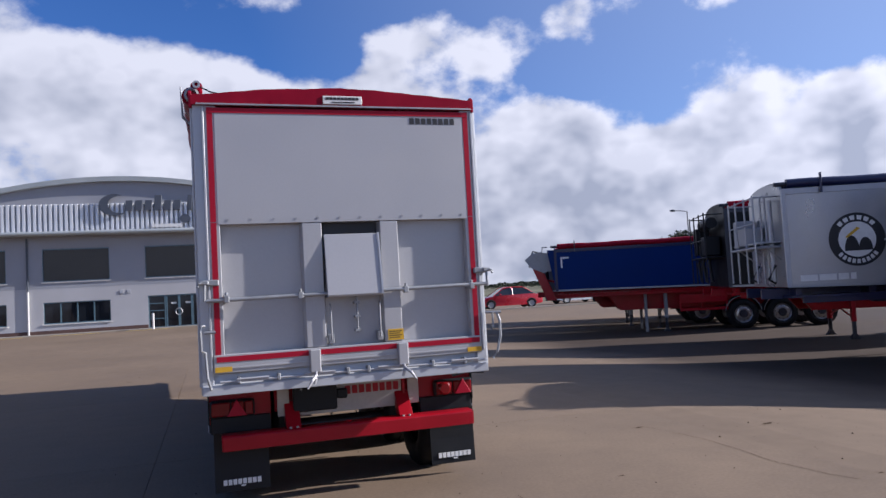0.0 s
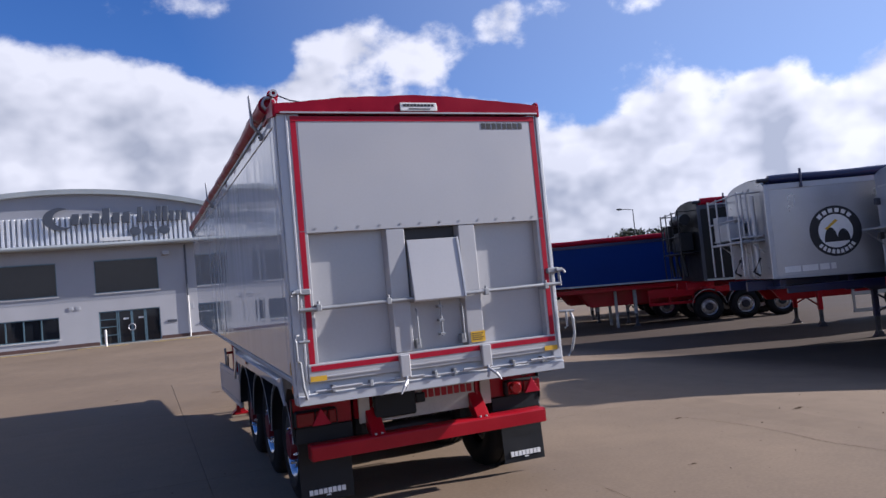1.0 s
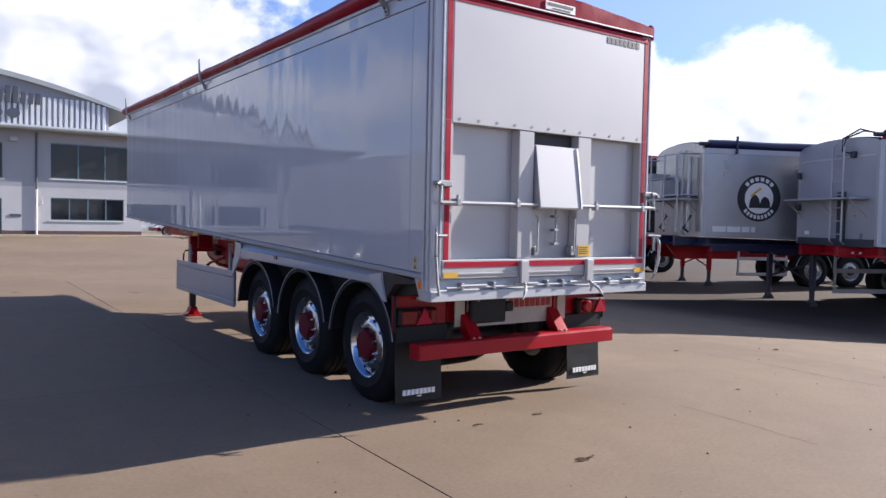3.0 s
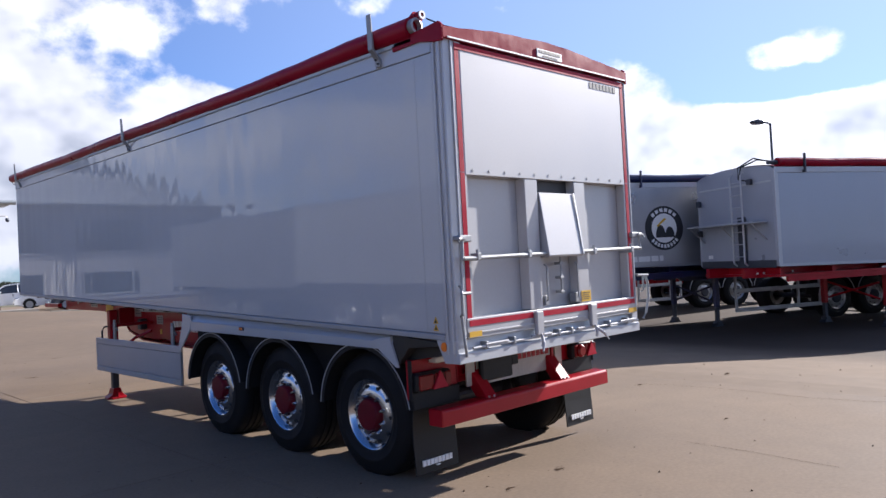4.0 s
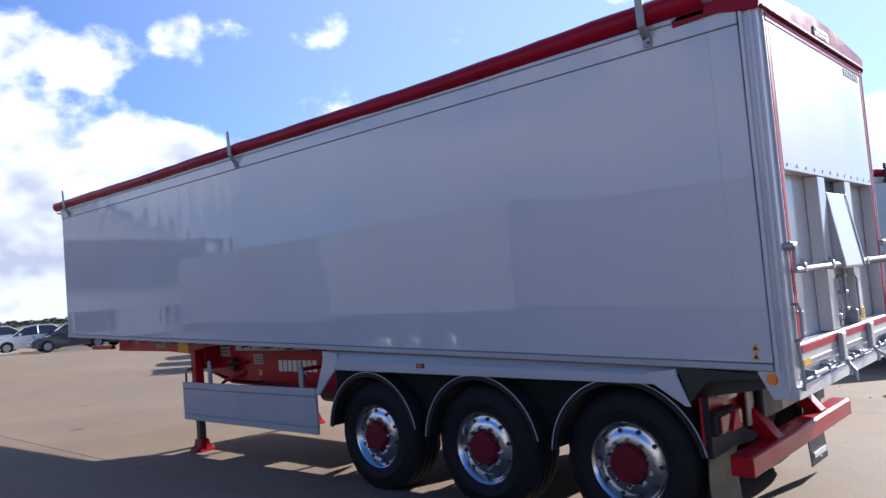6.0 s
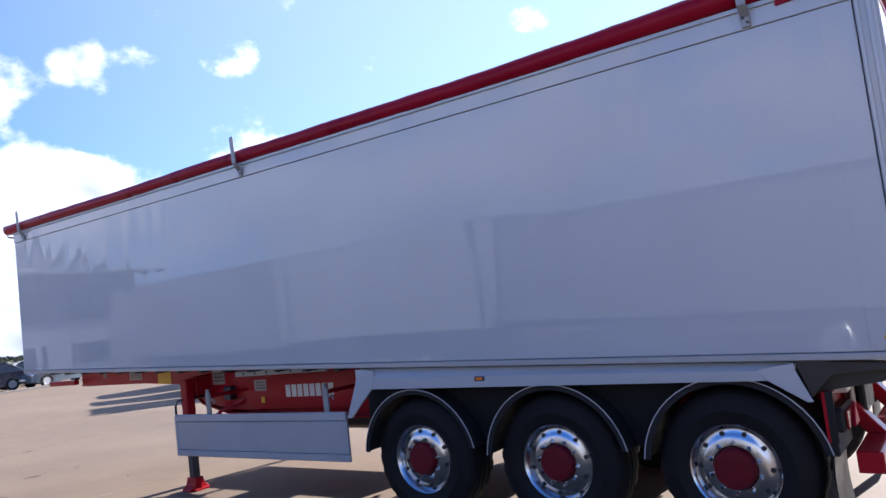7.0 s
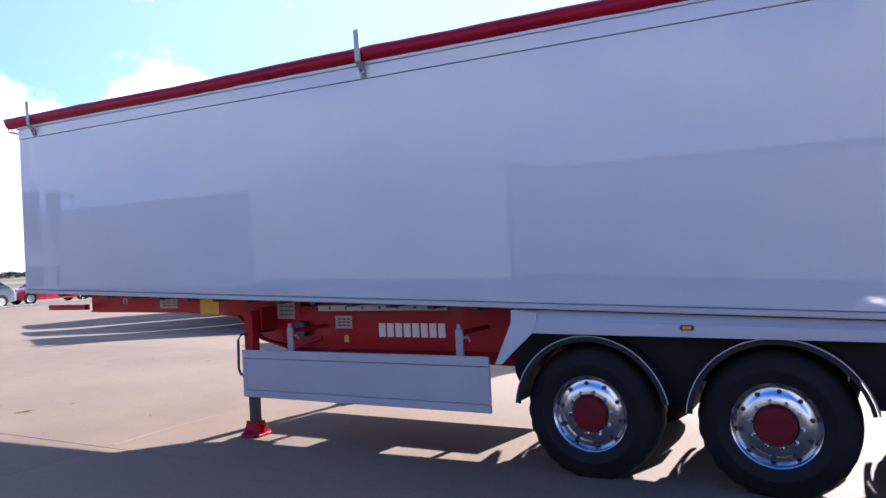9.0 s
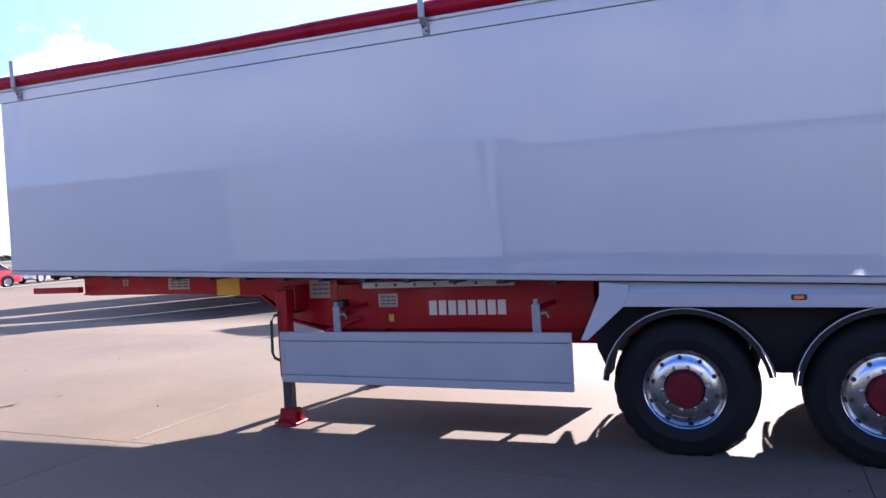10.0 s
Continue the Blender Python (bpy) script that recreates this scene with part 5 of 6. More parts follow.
        pts = [(x + 0.612 * c, 0.53 + 0.612 * q) for c, q in ring] + [(x + 0.632 * c, 0.53 + 0.632 * q) for c, q in reversed(ring)]
        part("edge_trim", prism(B(), pts, "y", 0.008, 0.0195), EDGE, mg)
    part("bumper", box(B(), length - 0.25, length - 0.12, 0.05, width - 0.05, 0.50, 0.66, 0.008), frame_paint, e)
    if guard:
        g0, g1 = guard
        gd = part("side_guard", box(B(), g0, g1, 0.02, 0.06, 0.82, 0.92, 0.006), ALU, e, "pale tubular side guard")
        part("guard_rail", box(B(), g0, g1, 0.02, 0.06, 0.34, 0.44, 0.006), ALU, gd)
        for x in (g0 + 0.03, g0 + (g1 - g0) * 0.72, g1 - 0.06):
            part("guard_upright", box(B(), x, x + 0.05, 0.03, 0.09, 0.34, low(x) - 0.03, 0.004), ALU, gd)
    if ladder is not None:
        lad = None
        for y in (ladder, ladder + 0.34):
            pts = [(-0.05, y, top(0) + 0.02), (-0.13, y, top(0) - 0.06), (-0.13, y, low(0) + 0.08), (-0.05, y, low(0) + 0.02)]
            o = part("ladder_rail", tube(B(), pts, 0.022, 8), ALU, e, "pale access ladder rail")
            lad = lad or o
        for k in range(7):
            z = low(0) + 0.22 + 0.27 * k
            part("rung", tube(B(), [(-0.13, ladder, z), (-0.13, ladder + 0.34, z)], 0.014, 6), ALU, lad)
        zp = low(0) + 0.92
        part("catwalk", box(B(), -0.42, 0.0, 0.25, width - 0.1, zp, zp + 0.04, 0.006), ALU, e, "pale catwalk shelf")
        for y in (0.3, width * 0.5, width - 0.2):
            part("catwalk_brace", tube(B(), [(-0.40, y, zp), (-0.01, y, zp - 0.35)], 0.016, 6), ALU, e)
    if scaffold:
        for y in (0.25, 0.95, 1.7, width - 0.15):
            part("platform_post", tube(B(), [(-0.50, y, low(0) + 0.1), (-0.50, y, top(0) - 0.05)], 0.020, 8), scaffold, e)
        for z in (low(0) + 0.85, low(0) + 1.35, top(0) - 0.10):
            part("platform_rail", tube(B(), [(-0.50, 0.25, z), (-0.50, width - 0.15, z)], 0.016, 8), scaffold, e)
        for y in (0.25, width - 0.15):
            for z in (low(0) + 0.85, top(0) - 0.10):
                part("platform_tie", tube(B(), [(-0.50, y, z), (0.0, y, z)], 0.016, 8), scaffold, e)
        part("platform", box(B(), -0.52, 0.0, 0.25, width - 0.15, low(0) + 0.82, low(0) + 0.86, 0.004), scaffold, e)
    return e


PHI = -26.0
LOW = -0.20
grey = parked_trailer("grey parked trailer with a red rolled sheet on a red chassis", pose(10.55, 2.25, LOW, 0, 0, PHI), GREY_TRAILER, RED, 10.4, 1.53, 3.58, RED_TARP, ladder=0.85, leg_at=3.3, axles_at=6.6, frame_low=1.16, arch=0.13)
bare_one = parked_trailer("bare aluminium parked trailer with a round black logo and blue roll", pose(9.92, 5.74, LOW, 0, 0, PHI), BARE_TRAILER, NAVY, 10.4, 1.63, 3.61, NAVY, ladder=0.75, scaffold=ALU, guard=(3.35, 6.1), leg_at=3.05, frame_low=1.18)
dark = parked_trailer("dark green-black parked trailer with a front platform on a red chassis", pose(12.4, 10.6, LOW, 0, 0, PHI), DARK_TRAILER, RED, 10.2, 1.60, 3.75, RED_TARP, scaffold=BLACK, guard=(4.0, 5.7), leg_at=3.25)
blue = parked_trailer("blue half-height tipping trailer with a red sheet on a red chassis", pose(10.9, 18.2, LOW, 0, 0, PHI), BLUE_TRAILER, RED, 10.2, 1.66, 3.18, RED_TARP, rake=0.015, half_pipe=True, leg_at=3.9, legs2=3.2, axles_at=6.5, arch=0.10, leg_mat=GALV)


def logo_disc(parent, cx, cz, r):
    """Round black logo with a white middle, two dark mounds and blocks round the rim."""
    def disc(radius, y0, y1, seg=40):
        return prism(B(), [(cx + radius * math.cos(2 * math.pi * k / seg), cz + radius * math.sin(2 * math.pi * k / seg)) for k in range(seg)], "y", y0, y1)
    ring = part("logo_disc", disc(r, -0.006, -0.0005), INK, parent, "round black logo panel")
    part("logo_middle", disc(r * 0.66, -0.0085, -0.006), LABEL, ring)
    for dx, w, h in ((-0.20, 0.52, 0.42), (0.28, 0.50, 0.36)):
        pts = [(cx + r * (dx + w * 0.5 * math.cos(math.pi * k / 12)), cz + r * (-0.42 + h * 1.35 * math.sin(math.pi * k / 12))) for k in range(13)]
        part("logo_mound", prism(B(), pts, "y", -0.011 - (0.0012 if dx > 0 else 0), -0.0085), INK, ring)
    bm = B()
    prism(bm, [(cx - 0.42 * r, cz + 0.10 * r), (cx - 0.34 * r, cz + 0.06 * r), (cx + 0.12 * r, cz + 0.40 * r), (cx + 0.02 * r, cz + 0.46 * r)], "y", -0.0135, -0.0125)
    part("logo_stroke", bm, YELLOW, ring)
    bm = B()
    for a0, a1, n in ((142, 38, 6), (216, 324, 9)):
        for k in range(n):
            a = radians(a0 + (a1 - a0) * (k + 0.5) / n)
            half = radians(abs(a1 - a0)) / n * 0.33
            pts = [(cx + q * r * math.cos(b), cz + q * r * math.sin(b)) for q, b in ((0.74, a - half), (0.90, a - half), (0.90, a + half), (0.74, a + half))]
            prism(bm, pts, "y", -0.0085, -0.006)
    part("logo_blocks", bm, LABEL, ring)


logo_disc(bare_one, 1.37, 2.52, 0.535)
for x, w in ((0.25, 0.325), (0.61, 0.32), (0.97, 0.19), (1.20, 0.10)):
    part("decal", box(B(), x, x + w, -0.006, -0.0005, 1.735, 1.86), LABEL, bare_one, "white decal")
bm = box(B(), 0.22, 0.28, -0.006, -0.0005, 2.50, 2.90)
box(bm, 0.29, 0.52, -0.006, -0.0005, 2.84, 2.90)
part("corner_emblem", bm, LABEL, blue)
# raised front gear of the blue trailer
for y0, y1 in ((0.25, 0.33), (2.17, 2.25)):
    part("gear_plate", prism(B(), [(-1.10, 2.86), (-0.80, 3.12), (-0.12, 3.10), (-0.12, 2.45), (-0.42, 2.35), (-0.85, 2.55)], "y", y0, y1, 0.01), GALV, blue, "galvanised front gear plate")
part("gear_beam", box(B(), -1.02, -0.86, 0.33, 2.17, 2.80, 2.94, 0.01), GALV, blue)
part("gear_beam", box(B(), -0.30, -0.16, 0.33, 2.17, 2.96, 3.06, 0.01), GALV, blue)
part("gear_tray", box(B(), -0.98, -0.15, 0.40, 2.10, 2.62, 2.66, 0.006), GALV, blue)
part("roll_crank", tube(B(), [(-0.25, 0.05, 3.30), (-0.42, 0.05, 3.30), (-0.44, 0.05, 3.12), (-0.60, 0.05, 3.10)], 0.025, 8), GALV, blue)
part("ram", tube(B(), [(-0.30, 1.25, 1.30), (-0.34, 1.25, 2.1), (-0.36, 1.25, 3.0)], [0.13, 0.11, 0.09], 14), STEEL, blue, "dark hydraulic ram")
for y in (0.3, 2.0):
    part("front_strut", prism(B(), [(-0.86, 2.62), (-0.52, 2.62), (0.02, 1.32), (-0.34, 1.32)], "y", y, y + 0.2, 0.01), RED, blue)
    part("strut_tie", tube(B(), [(-0.70, y + 0.1, 2.2), (-0.02, y + 0.1, 2.0)], 0.035, 8), RED, blue)
for y, z in ((0.5, 3.05), (1.1, 3.22), (1.7, 3.1)):
    part("gear_hose", tube(B(), [(-0.98, y, 2.85), (-0.80, y + 0.1, z), (-0.4, y + 0.15, 3.1), (-0.2, y + 0.1, 2.7)], 0.03, 8), BLACK, blue)
for y in (0.6, 1.3, 1.9):
    part("coupling", tube(B(), [(-1.06, y, 2.90), (-0.96, y, 2.90)], 0.055, 10), GALV, blue)

# lockers and pipes on the platforms of the dark and the bare trailer
for y0, y1, z0, z1, x0 in ((0.45, 1.05, 2.50, 3.05, -0.46), (1.15, 1.65, 2.50, 2.85, -0.40), (1.75, 2.25, 2.55, 3.35, -0.44)):
    part("locker", box(B(), x0, -0.06, y0, y1, z0, z1, 0.02), BLACK, dark, "black locker on the platform")
for y in (0.6, 1.4, 2.1):
    part("platform_pipe", tube(B(), [(-0.30, y, 1.75), (-0.34, y + 0.1, 2.3), (-0.30, y + 0.05, 2.46)], 0.045, 8), BLACK, dark)
part("hydraulic_tank", tube(B(), [(-0.28, 0.35, 3.42), (-0.28, 1.55, 3.42)], 0.16, 14), BLACK, dark, "dark tank above the platform")
for y0, y1, z0, z1 in ((1.25, 1.85, 2.55, 2.95), (1.95, 2.25, 2.55, 3.15)):
    part("locker", box(B(), -0.44, -0.05, y0, y1, z0, z1, 0.015), ALU, bare_one, "grey locker on the platform")
part("front_pipe", tube(B(), [(-0.12, 0.45, 1.75), (-0.12, 0.45, 3.45)], 0.05, 10), ALU, bare_one)
for y in (0.35, 1.6):
    part("suzi_coil", tube(B(), [(-0.10, y, 2.1), (-0.25, y + 0.05, 1.8), (-0.10, y + 0.12, 1.72)], 0.03, 8), BLACK, bare_one)

# fittings on the grey trailer's headboard
part("ladder_backing", box(B(), -0.030, -0.002, 0.90, 1.14, 1.62, 2.62, 0.004), STEEL, grey, "dark plate behind the ladder")
part("head_band", box(B(), -0.014, -0.001, 0.06, 2.44, 1.50, 1.66, 0.004), STEEL, grey, "dark band along the headboard foot")
part("head_rib", box(B(), -0.012, -0.001, 0.10, 2.40, 3.30, 3.34, 0.003), EDGE, grey)
for dy, dz in ((0.0, 0.0), (0.10, 0.05)):
    part("roll_cable", tube(B(), [(0.10, 0.05 + dy, 3.72), (-0.06, 0.40 + dy, 3.80 + dz), (-0.10, 0.85 + dy, 3.70), (-0.10, 0.95, 3.45), (-0.08, 0.70, 3.38)], 0.016, 6), BLACK, grey)
part("catch_box", box(B(), -0.09, -0.002, 0.62, 0.74, 3.30, 3.42, 0.01), STEEL, grey)
part("data_plate", box(B(), -0.006, -0.0015, 2.05, 2.20, 1.72, 1.80), LABEL, grey)
for dz in (2.25, 2.95):
    part("head_bracket", box(B(), -0.10, -0.002, 2.36, 2.44, dz, dz + 0.14, 0.008), STEEL, grey)
for x in (-0.05, 0.12, 0.20, 0.28, 0.9):
    part("chassis_mark", box(B(), x, x + 0.05, 0.612, 0.6195, 1.36, 1.40), LABEL, grey)

# red side boxes under the blue trailer
for y0, y1 in ((0.06, 0.12), (2.38, 2.44)):
    box_ = part("side_board", box(B(), 4.35, 6.0, y0, y1, 0.98, 1.30, 0.008), RED, blue, "red side board")
    part("board_rail", box(B(), 4.35, 6.0, y0, y1, 0.70, 0.80, 0.008), RED, box_)
    for x in (4.35, 5.1, 5.94):
        part("board_upright", box(B(), x, x + 0.06, y0 + 0.005, y1 - 0.005, 0.80, 0.98), RED, box_)
for x, w, mt in ((2.9, 0.22, LABEL), (4.6, 0.30, YELLOW), (5.9, 0.16, LABEL)):
    for e_, zz in ((grey, 1.30), (bare_one, 1.40)):
        part("decal", box(B(), x, x + w, 0.092, 0.0985, zz, zz + 0.09), mt, e_)

# two low trailers behind the blue one
for x, y, skin, lab in ((12.1, 21.6, SLATE_TRAILER, "dark grey parked trailer behind the blue one"), (14.2, 24.9, GREY_TRAILER, "grey parked trailer at the row's far end")):
    parked_trailer(lab, pose(x, y, LOW, 0, 0, PHI), skin, RED, 9.8, 1.62, 3.08, None, leg_at=3.4, axles_at=6.2, arch=0.10, leg_mat=GALV)

# two more trailers west of the yard's aisle, seen in the silver side
parked_trailer("pale grey parked trailer across the aisle", pose(-9.7, 15.0, 0, 0, 0, -90) @ pose(0, -2.5, 0), PALE_TRAILER, STEEL, 6.65, 1.38, 3.55, None, leg_at=0.9, axles_at=2.0)
parked_trailer("dark grey parked trailer across the aisle", pose(-9.7, 8.2, 0, 0, 0, -90) @ pose(0, -2.5, 0), SLATE_TRAILER, STEEL, 10.2, 1.35, 3.32, None, leg_at=2.6, axles_at=6.4, rake=0.05)
parked_trailer("mid grey parked trailer next to a pale one", pose(-9.9, 24.1, 0, 0, 0, -90) @ pose(0, -2.5, 0), MID_TRAILER, STEEL, 9.0, 1.38, 3.60, None, leg_at=1.6, axles_at=3.4)


# ---- works building ----
BY = 43.0
works = thing("works_building", "pale grey two-storey works building with an arched roof and dark windows", "building", pose(0, BY, rise(BY)))
BX0, BX1, EAVE = -22.5, 5.85, 5.90


def arch_z(x):
    return 9.62 - (x + 6.4) ** 2 / 62.0


def build_works():
    # openings: (x0, x1, z0, z1, panes)
    upper = [(-21.9, -18.4), (-16.25, -12.75), (-10.8, -7.1), (-5.05, -1.45)]
    holes = [(a, b, 3.15, 5.15, 1) for a, b in upper] + [(0.92, 5.25, 3.25, 5.30, 3)]
    lower = [(-21.9, -18.4, 0.62, 1.92, 4), (-16.25, -12.75, 0.62, 1.92, 4), (-10.8, -7.1, 0.62, 1.92, 4), (-4.95, -1.5, 0.0, 2.03, 0), (0.92, 4.85, 0.85, 2.15, 4)]
    # wall as panels butted round the openings
    # eaves' shade put into the colour: paler cladding below 2.75, darker above
    for z0, z1, spans, paint in ((0.0, 2.75, lower, CLAD_WHITE), (2.75, EAVE, holes, CLAD)):
        x = BX0
        for (a, b, c, d, _) in spans + [(BX1, BX1, 0, 0, 0)]:
            part("wall_panel", box(B(), x, a, 0.0, 0.25, z0, z1), paint, works)
            if b > a:
                if c > z0:
                    part("wall_panel", box(B(), a, b, 0.0, 0.25, z0, c), paint, works)
                part("wall_panel", box(B(), a, b, 0.0, 0.25, d, z1), paint, works)
            x = b
    for z in (0.62, 1.25, 2.02, 2.75, 3.1, 4.2, 5.25):
        part("panel_joint", box(B(), BX0, BX1 - 0.02, -0.006, -0.0005, z - 0.012, z + 0.012), EDGE, works) if z == 2.75 else None
    for (a, b, c, d, n) in holes + lower:
        if n == 0:
            continue
        win = part("window", box(B(), a, b, 0.12, 0.15, c, d), GLASS, works, "dark glazed window")
        part("window_frame", box(B(), a, b, 0.04, 0.119, c, c + 0.06), TEAL, win)
        part("window_frame", box(B(), a, b, 0.04, 0.119, d - 0.06, d), TEAL, win)
        for k in range(n + 1):
            x = a + (b - a) * k / n
            part("window_frame", box(B(), max(a, x - 0.035), min(b, x + 0.035), 0.045, 0.119, c + 0.06, d - 0.06), TEAL, win)
        part("window_sill", box(B(), a - 0.08, b + 0.08, -0.06, 0.0, c - 0.06, c), WHITE, win)
    # entrance
    a, b, d = -4.95, -1.5, 2.03
    door = part("entrance", box(B(), a, b, 0.13, 0.16, 0.0, d), GLASS, works, "glazed entrance with blue-grey frames")
    for x in (a, a + 0.95, a + 1.05, a + 1.75, a + 1.82, a + 2.52, a + 2.6, b - 0.06):
        part("door_frame", box(B(), x, x + 0.07, 0.05, 0.129, 0.0, d), TEAL, door)
    for z in (0.0, d - 0.07):
        part("door_frame", box(B(), a + 0.07, b - 0.06, 0.055, 0.128, z, z + 0.07), TEAL, door)
    for z in (0.55, 1.05, 1.5):
        part("door_frame", box(B(), a + 0.07, a + 0.95, 0.06, 0.128, z, z + 0.05), TEAL, door)
    ringm = lathe(B(), [(0.0, 0.17), (-0.02, 0.19), (0.0, 0.22), (0.02, 0.19), (0.0, 0.17)], 20)
    bmesh.ops.transform(ringm, matrix=pose(a + 1.80, 0.03, 0.95, 0, 0, 90), verts=ringm.verts)
    part("door_ring", ringm, ALU, door, "round door handle")
    for x in (a + 1.35, a + 2.2):
        part("door_notice", box(B(), x, x + 0.3, 0.10, 0.1285, 1.45, 1.55), LABEL, door)
    part("plinth", box(B(), BX0 - 0.02, -4.97, -0.03, 0.0, -0.25, 0.24), PLINTH, works)
    part("plinth", box(B(), -1.48, BX1 + 0.02, -0.03, 0.0, -0.25, 0.24), PLINTH, works)
    part("end_wall", box(B(), BX1 - 0.25, BX1, 0.25, 20.0, -0.2, EAVE), CLAD_WHITE, works)
    part("end_wall", box(B(), BX0, BX0 + 0.25, 0.25, 20.0, -0.2, EAVE), CLAD_WHITE, works)
    part("back_wall", box(B(), BX0, BX1, 20.0, 20.25, -0.2, EAVE), CLAD, works)
    # added black sheet across the inside, standing in for dim rooms
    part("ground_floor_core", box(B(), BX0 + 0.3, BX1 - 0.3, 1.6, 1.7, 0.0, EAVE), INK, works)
    # eaves canopy and gutter
    part("eaves_canopy", prism(B(), [(-0.95, EAVE + 0.02), (0.9, EAVE - 0.02), (0.9, EAVE + 0.22), (-0.95, EAVE + 0.12)], "x", BX0 - 0.4, BX1 + 0.6, 0.01), CLAD, works, "projecting eaves canopy")
    part("gutter", tube(B(), [(BX0 - 0.5, -0.98, EAVE + 0.10), (BX1 + 0.75, -0.98, EAVE + 0.10)], 0.13, 12), ROOF, works, "rounded grey gutter")
    for x in (-11.6, 0.2):
        p = part("downpipe", tube(B(), [(x, -0.07, 0.0), (x, -0.07, 2.6)], 0.055, 10), WHITE, works, "white downpipe")
        # same white pipe, coloured dark for the shade under the eaves
        part("downpipe_upper", tube(B(), [(x, -0.07, 2.6), (x, -0.07, EAVE - 0.1)], 0.055, 10), SIGN, p)
    # upper storey with ribbed cladding under the arched roof
    x0, x1 = BX0 + 3.0, 4.1
    pts = [(x0, EAVE + 0.1), (x1, EAVE + 0.1)] + [(x1 - (x1 - x0) * k / 24, arch_z(x1 - (x1 - x0) * k / 24) - 0.25) for k in range(25)]
    part("upper_wall", prism(B(), pts, "y", 0.62, 0.85), CLAD, works, "grey fascia below the arched roof")
    n = int((x1 - x0) / 0.29)
    rib = part("cladding_rib", prism(B(), [(0.0, 0.62), (0.05, 0.46), (0.19, 0.46), (0.24, 0.62)], "z", EAVE + 0.1, 7.92), CLAD_RIB, works)
    rib.matrix_basis = Matrix.Translation((x0, 0, 0))
    for k in range(1, n):
        x = x0 + 0.29 * k
        if arch_z(x) - 0.3 > 7.92:
            share(rib, "cladding_rib", works, (x, 0, 0))
        else:
            part("cladding_rib", prism(B(), [(x, 0.62), (x + 0.05, 0.46), (x + 0.19, 0.46), (x + 0.24, 0.62)], "z", EAVE + 0.1, max(EAVE + 0.2, arch_z(x) - 0.3)), CLAD_RIB, works)
    part("roof_side", box(B(), x1 - 0.2, x1, 0.85, 20, EAVE + 0.1, arch_z(x1) - 0.2), CLAD, works)
    r0, r1 = BX0 + 0.9, 5.4
    xs = [r0 + (r1 - r0) * k / 40 for k in range(41)]
    pts = [(x, arch_z(x)) for x in xs] + [(x, arch_z(x) - 0.30 + 0.22 * min(1, abs(x + 8.5) / 13.9) ** 6) for x in reversed(xs)]
    part("arched_roof", prism(B(), pts, "y", 0.30, 20.5, 0.01), ROOF, works, "grey-green arched metal roof")
    # sign: a swoosh and plain blocks in place of the firm's name
    swoosh = [(-6.75 + 0.9 * math.cos(radians(a)), 7.80 + 0.68 * math.sin(radians(a))) for a in range(60, 301, 12)]
    inner = [(-6.40 + 0.72 * math.cos(radians(a)), 7.83 + 0.55 * math.sin(radians(a))) for a in range(288, 71, -12)]
    part("sign_swoosh", prism(B(), swoosh + inner, "y", 0.26, 0.36), SIGN, works, "grey swoosh of the sign")
    for lo, n, w in ((-6.15, 6, 0.57), (-2.45, 8, 0.375)):
        for k in range(n):
            x = lo + k * w
            tall = 0.30 if (n == 6 and k == 3) or (n == 8 and k in (0, 3, 4)) else 0.0
            part("sign_block", prism(B(), [(x, 7.42), (x + w * 0.74, 7.42), (x + w * 0.74 + 0.06, 8.08 + tall), (x + 0.06, 8.08 + tall)], "y", 0.30, 0.36, 0.02), SIGN, works, "grey block in place of a letter")
    for k in range(3):
        d = prism(B(), [(-2.60 + 0.85 * k + 0.33 * math.cos(2 * math.pi * j / 20), 6.86 + 0.28 * math.sin(2 * math.pi * j / 20)) for j in range(20)], "y", 0.32, 0.40)
        part("sign_roundel", d, SIGN, works, "round grey badge on the cladding")
    part("sign_plate", box(B(), -4.6, -2.8, 0.32, 0.41, 6.34, 6.56), WHITE, works, "white strip sign")
    # fittings on the wall
    for x, z, w, h in ((-6.55, 2.25, 0.22, 0.22), (-6.15, 2.25, 0.22, 0.22), (0.15, 1.75, 0.35, 0.38), (-1.1, 1.02, 0.55, 0.16)):
        part("wall_box", box(B(), x, x + w, -0.04, 0.0, z, z + h, 0.01), EDGE if z > 1.2 else SIGN, works, "small wall-mounted box")
    fl = part("flood_lamp", box(B(), -1.15, -0.75, -0.5, -0.15, 5.22, 5.44, 0.02), ALU, works, "small metal floodlight")
    part("lamp_arm", tube(B(), [(-0.95, -0.2, 5.33), (-0.95, 0.0, 5.38)], 0.03, 8), SIGN, fl)
    arm = part("camera_arm", tube(B(), [(5.6, -0.4, 5.25), (6.25, -0.4, 5.3), (6.3, -0.4, 5.18)], 0.03, 8), WHITE, works, "white bracket at the corner")
    part("dome_camera", lathe(B(), [(0, 0.0), (0.02, 0.09), (0.14, 0.11), (0.22, 0.07), (0.24, 0.0)], 14), SIGN, arm).matrix_basis = pose(6.3, -0.4, 5.18, 0, 90, 0)


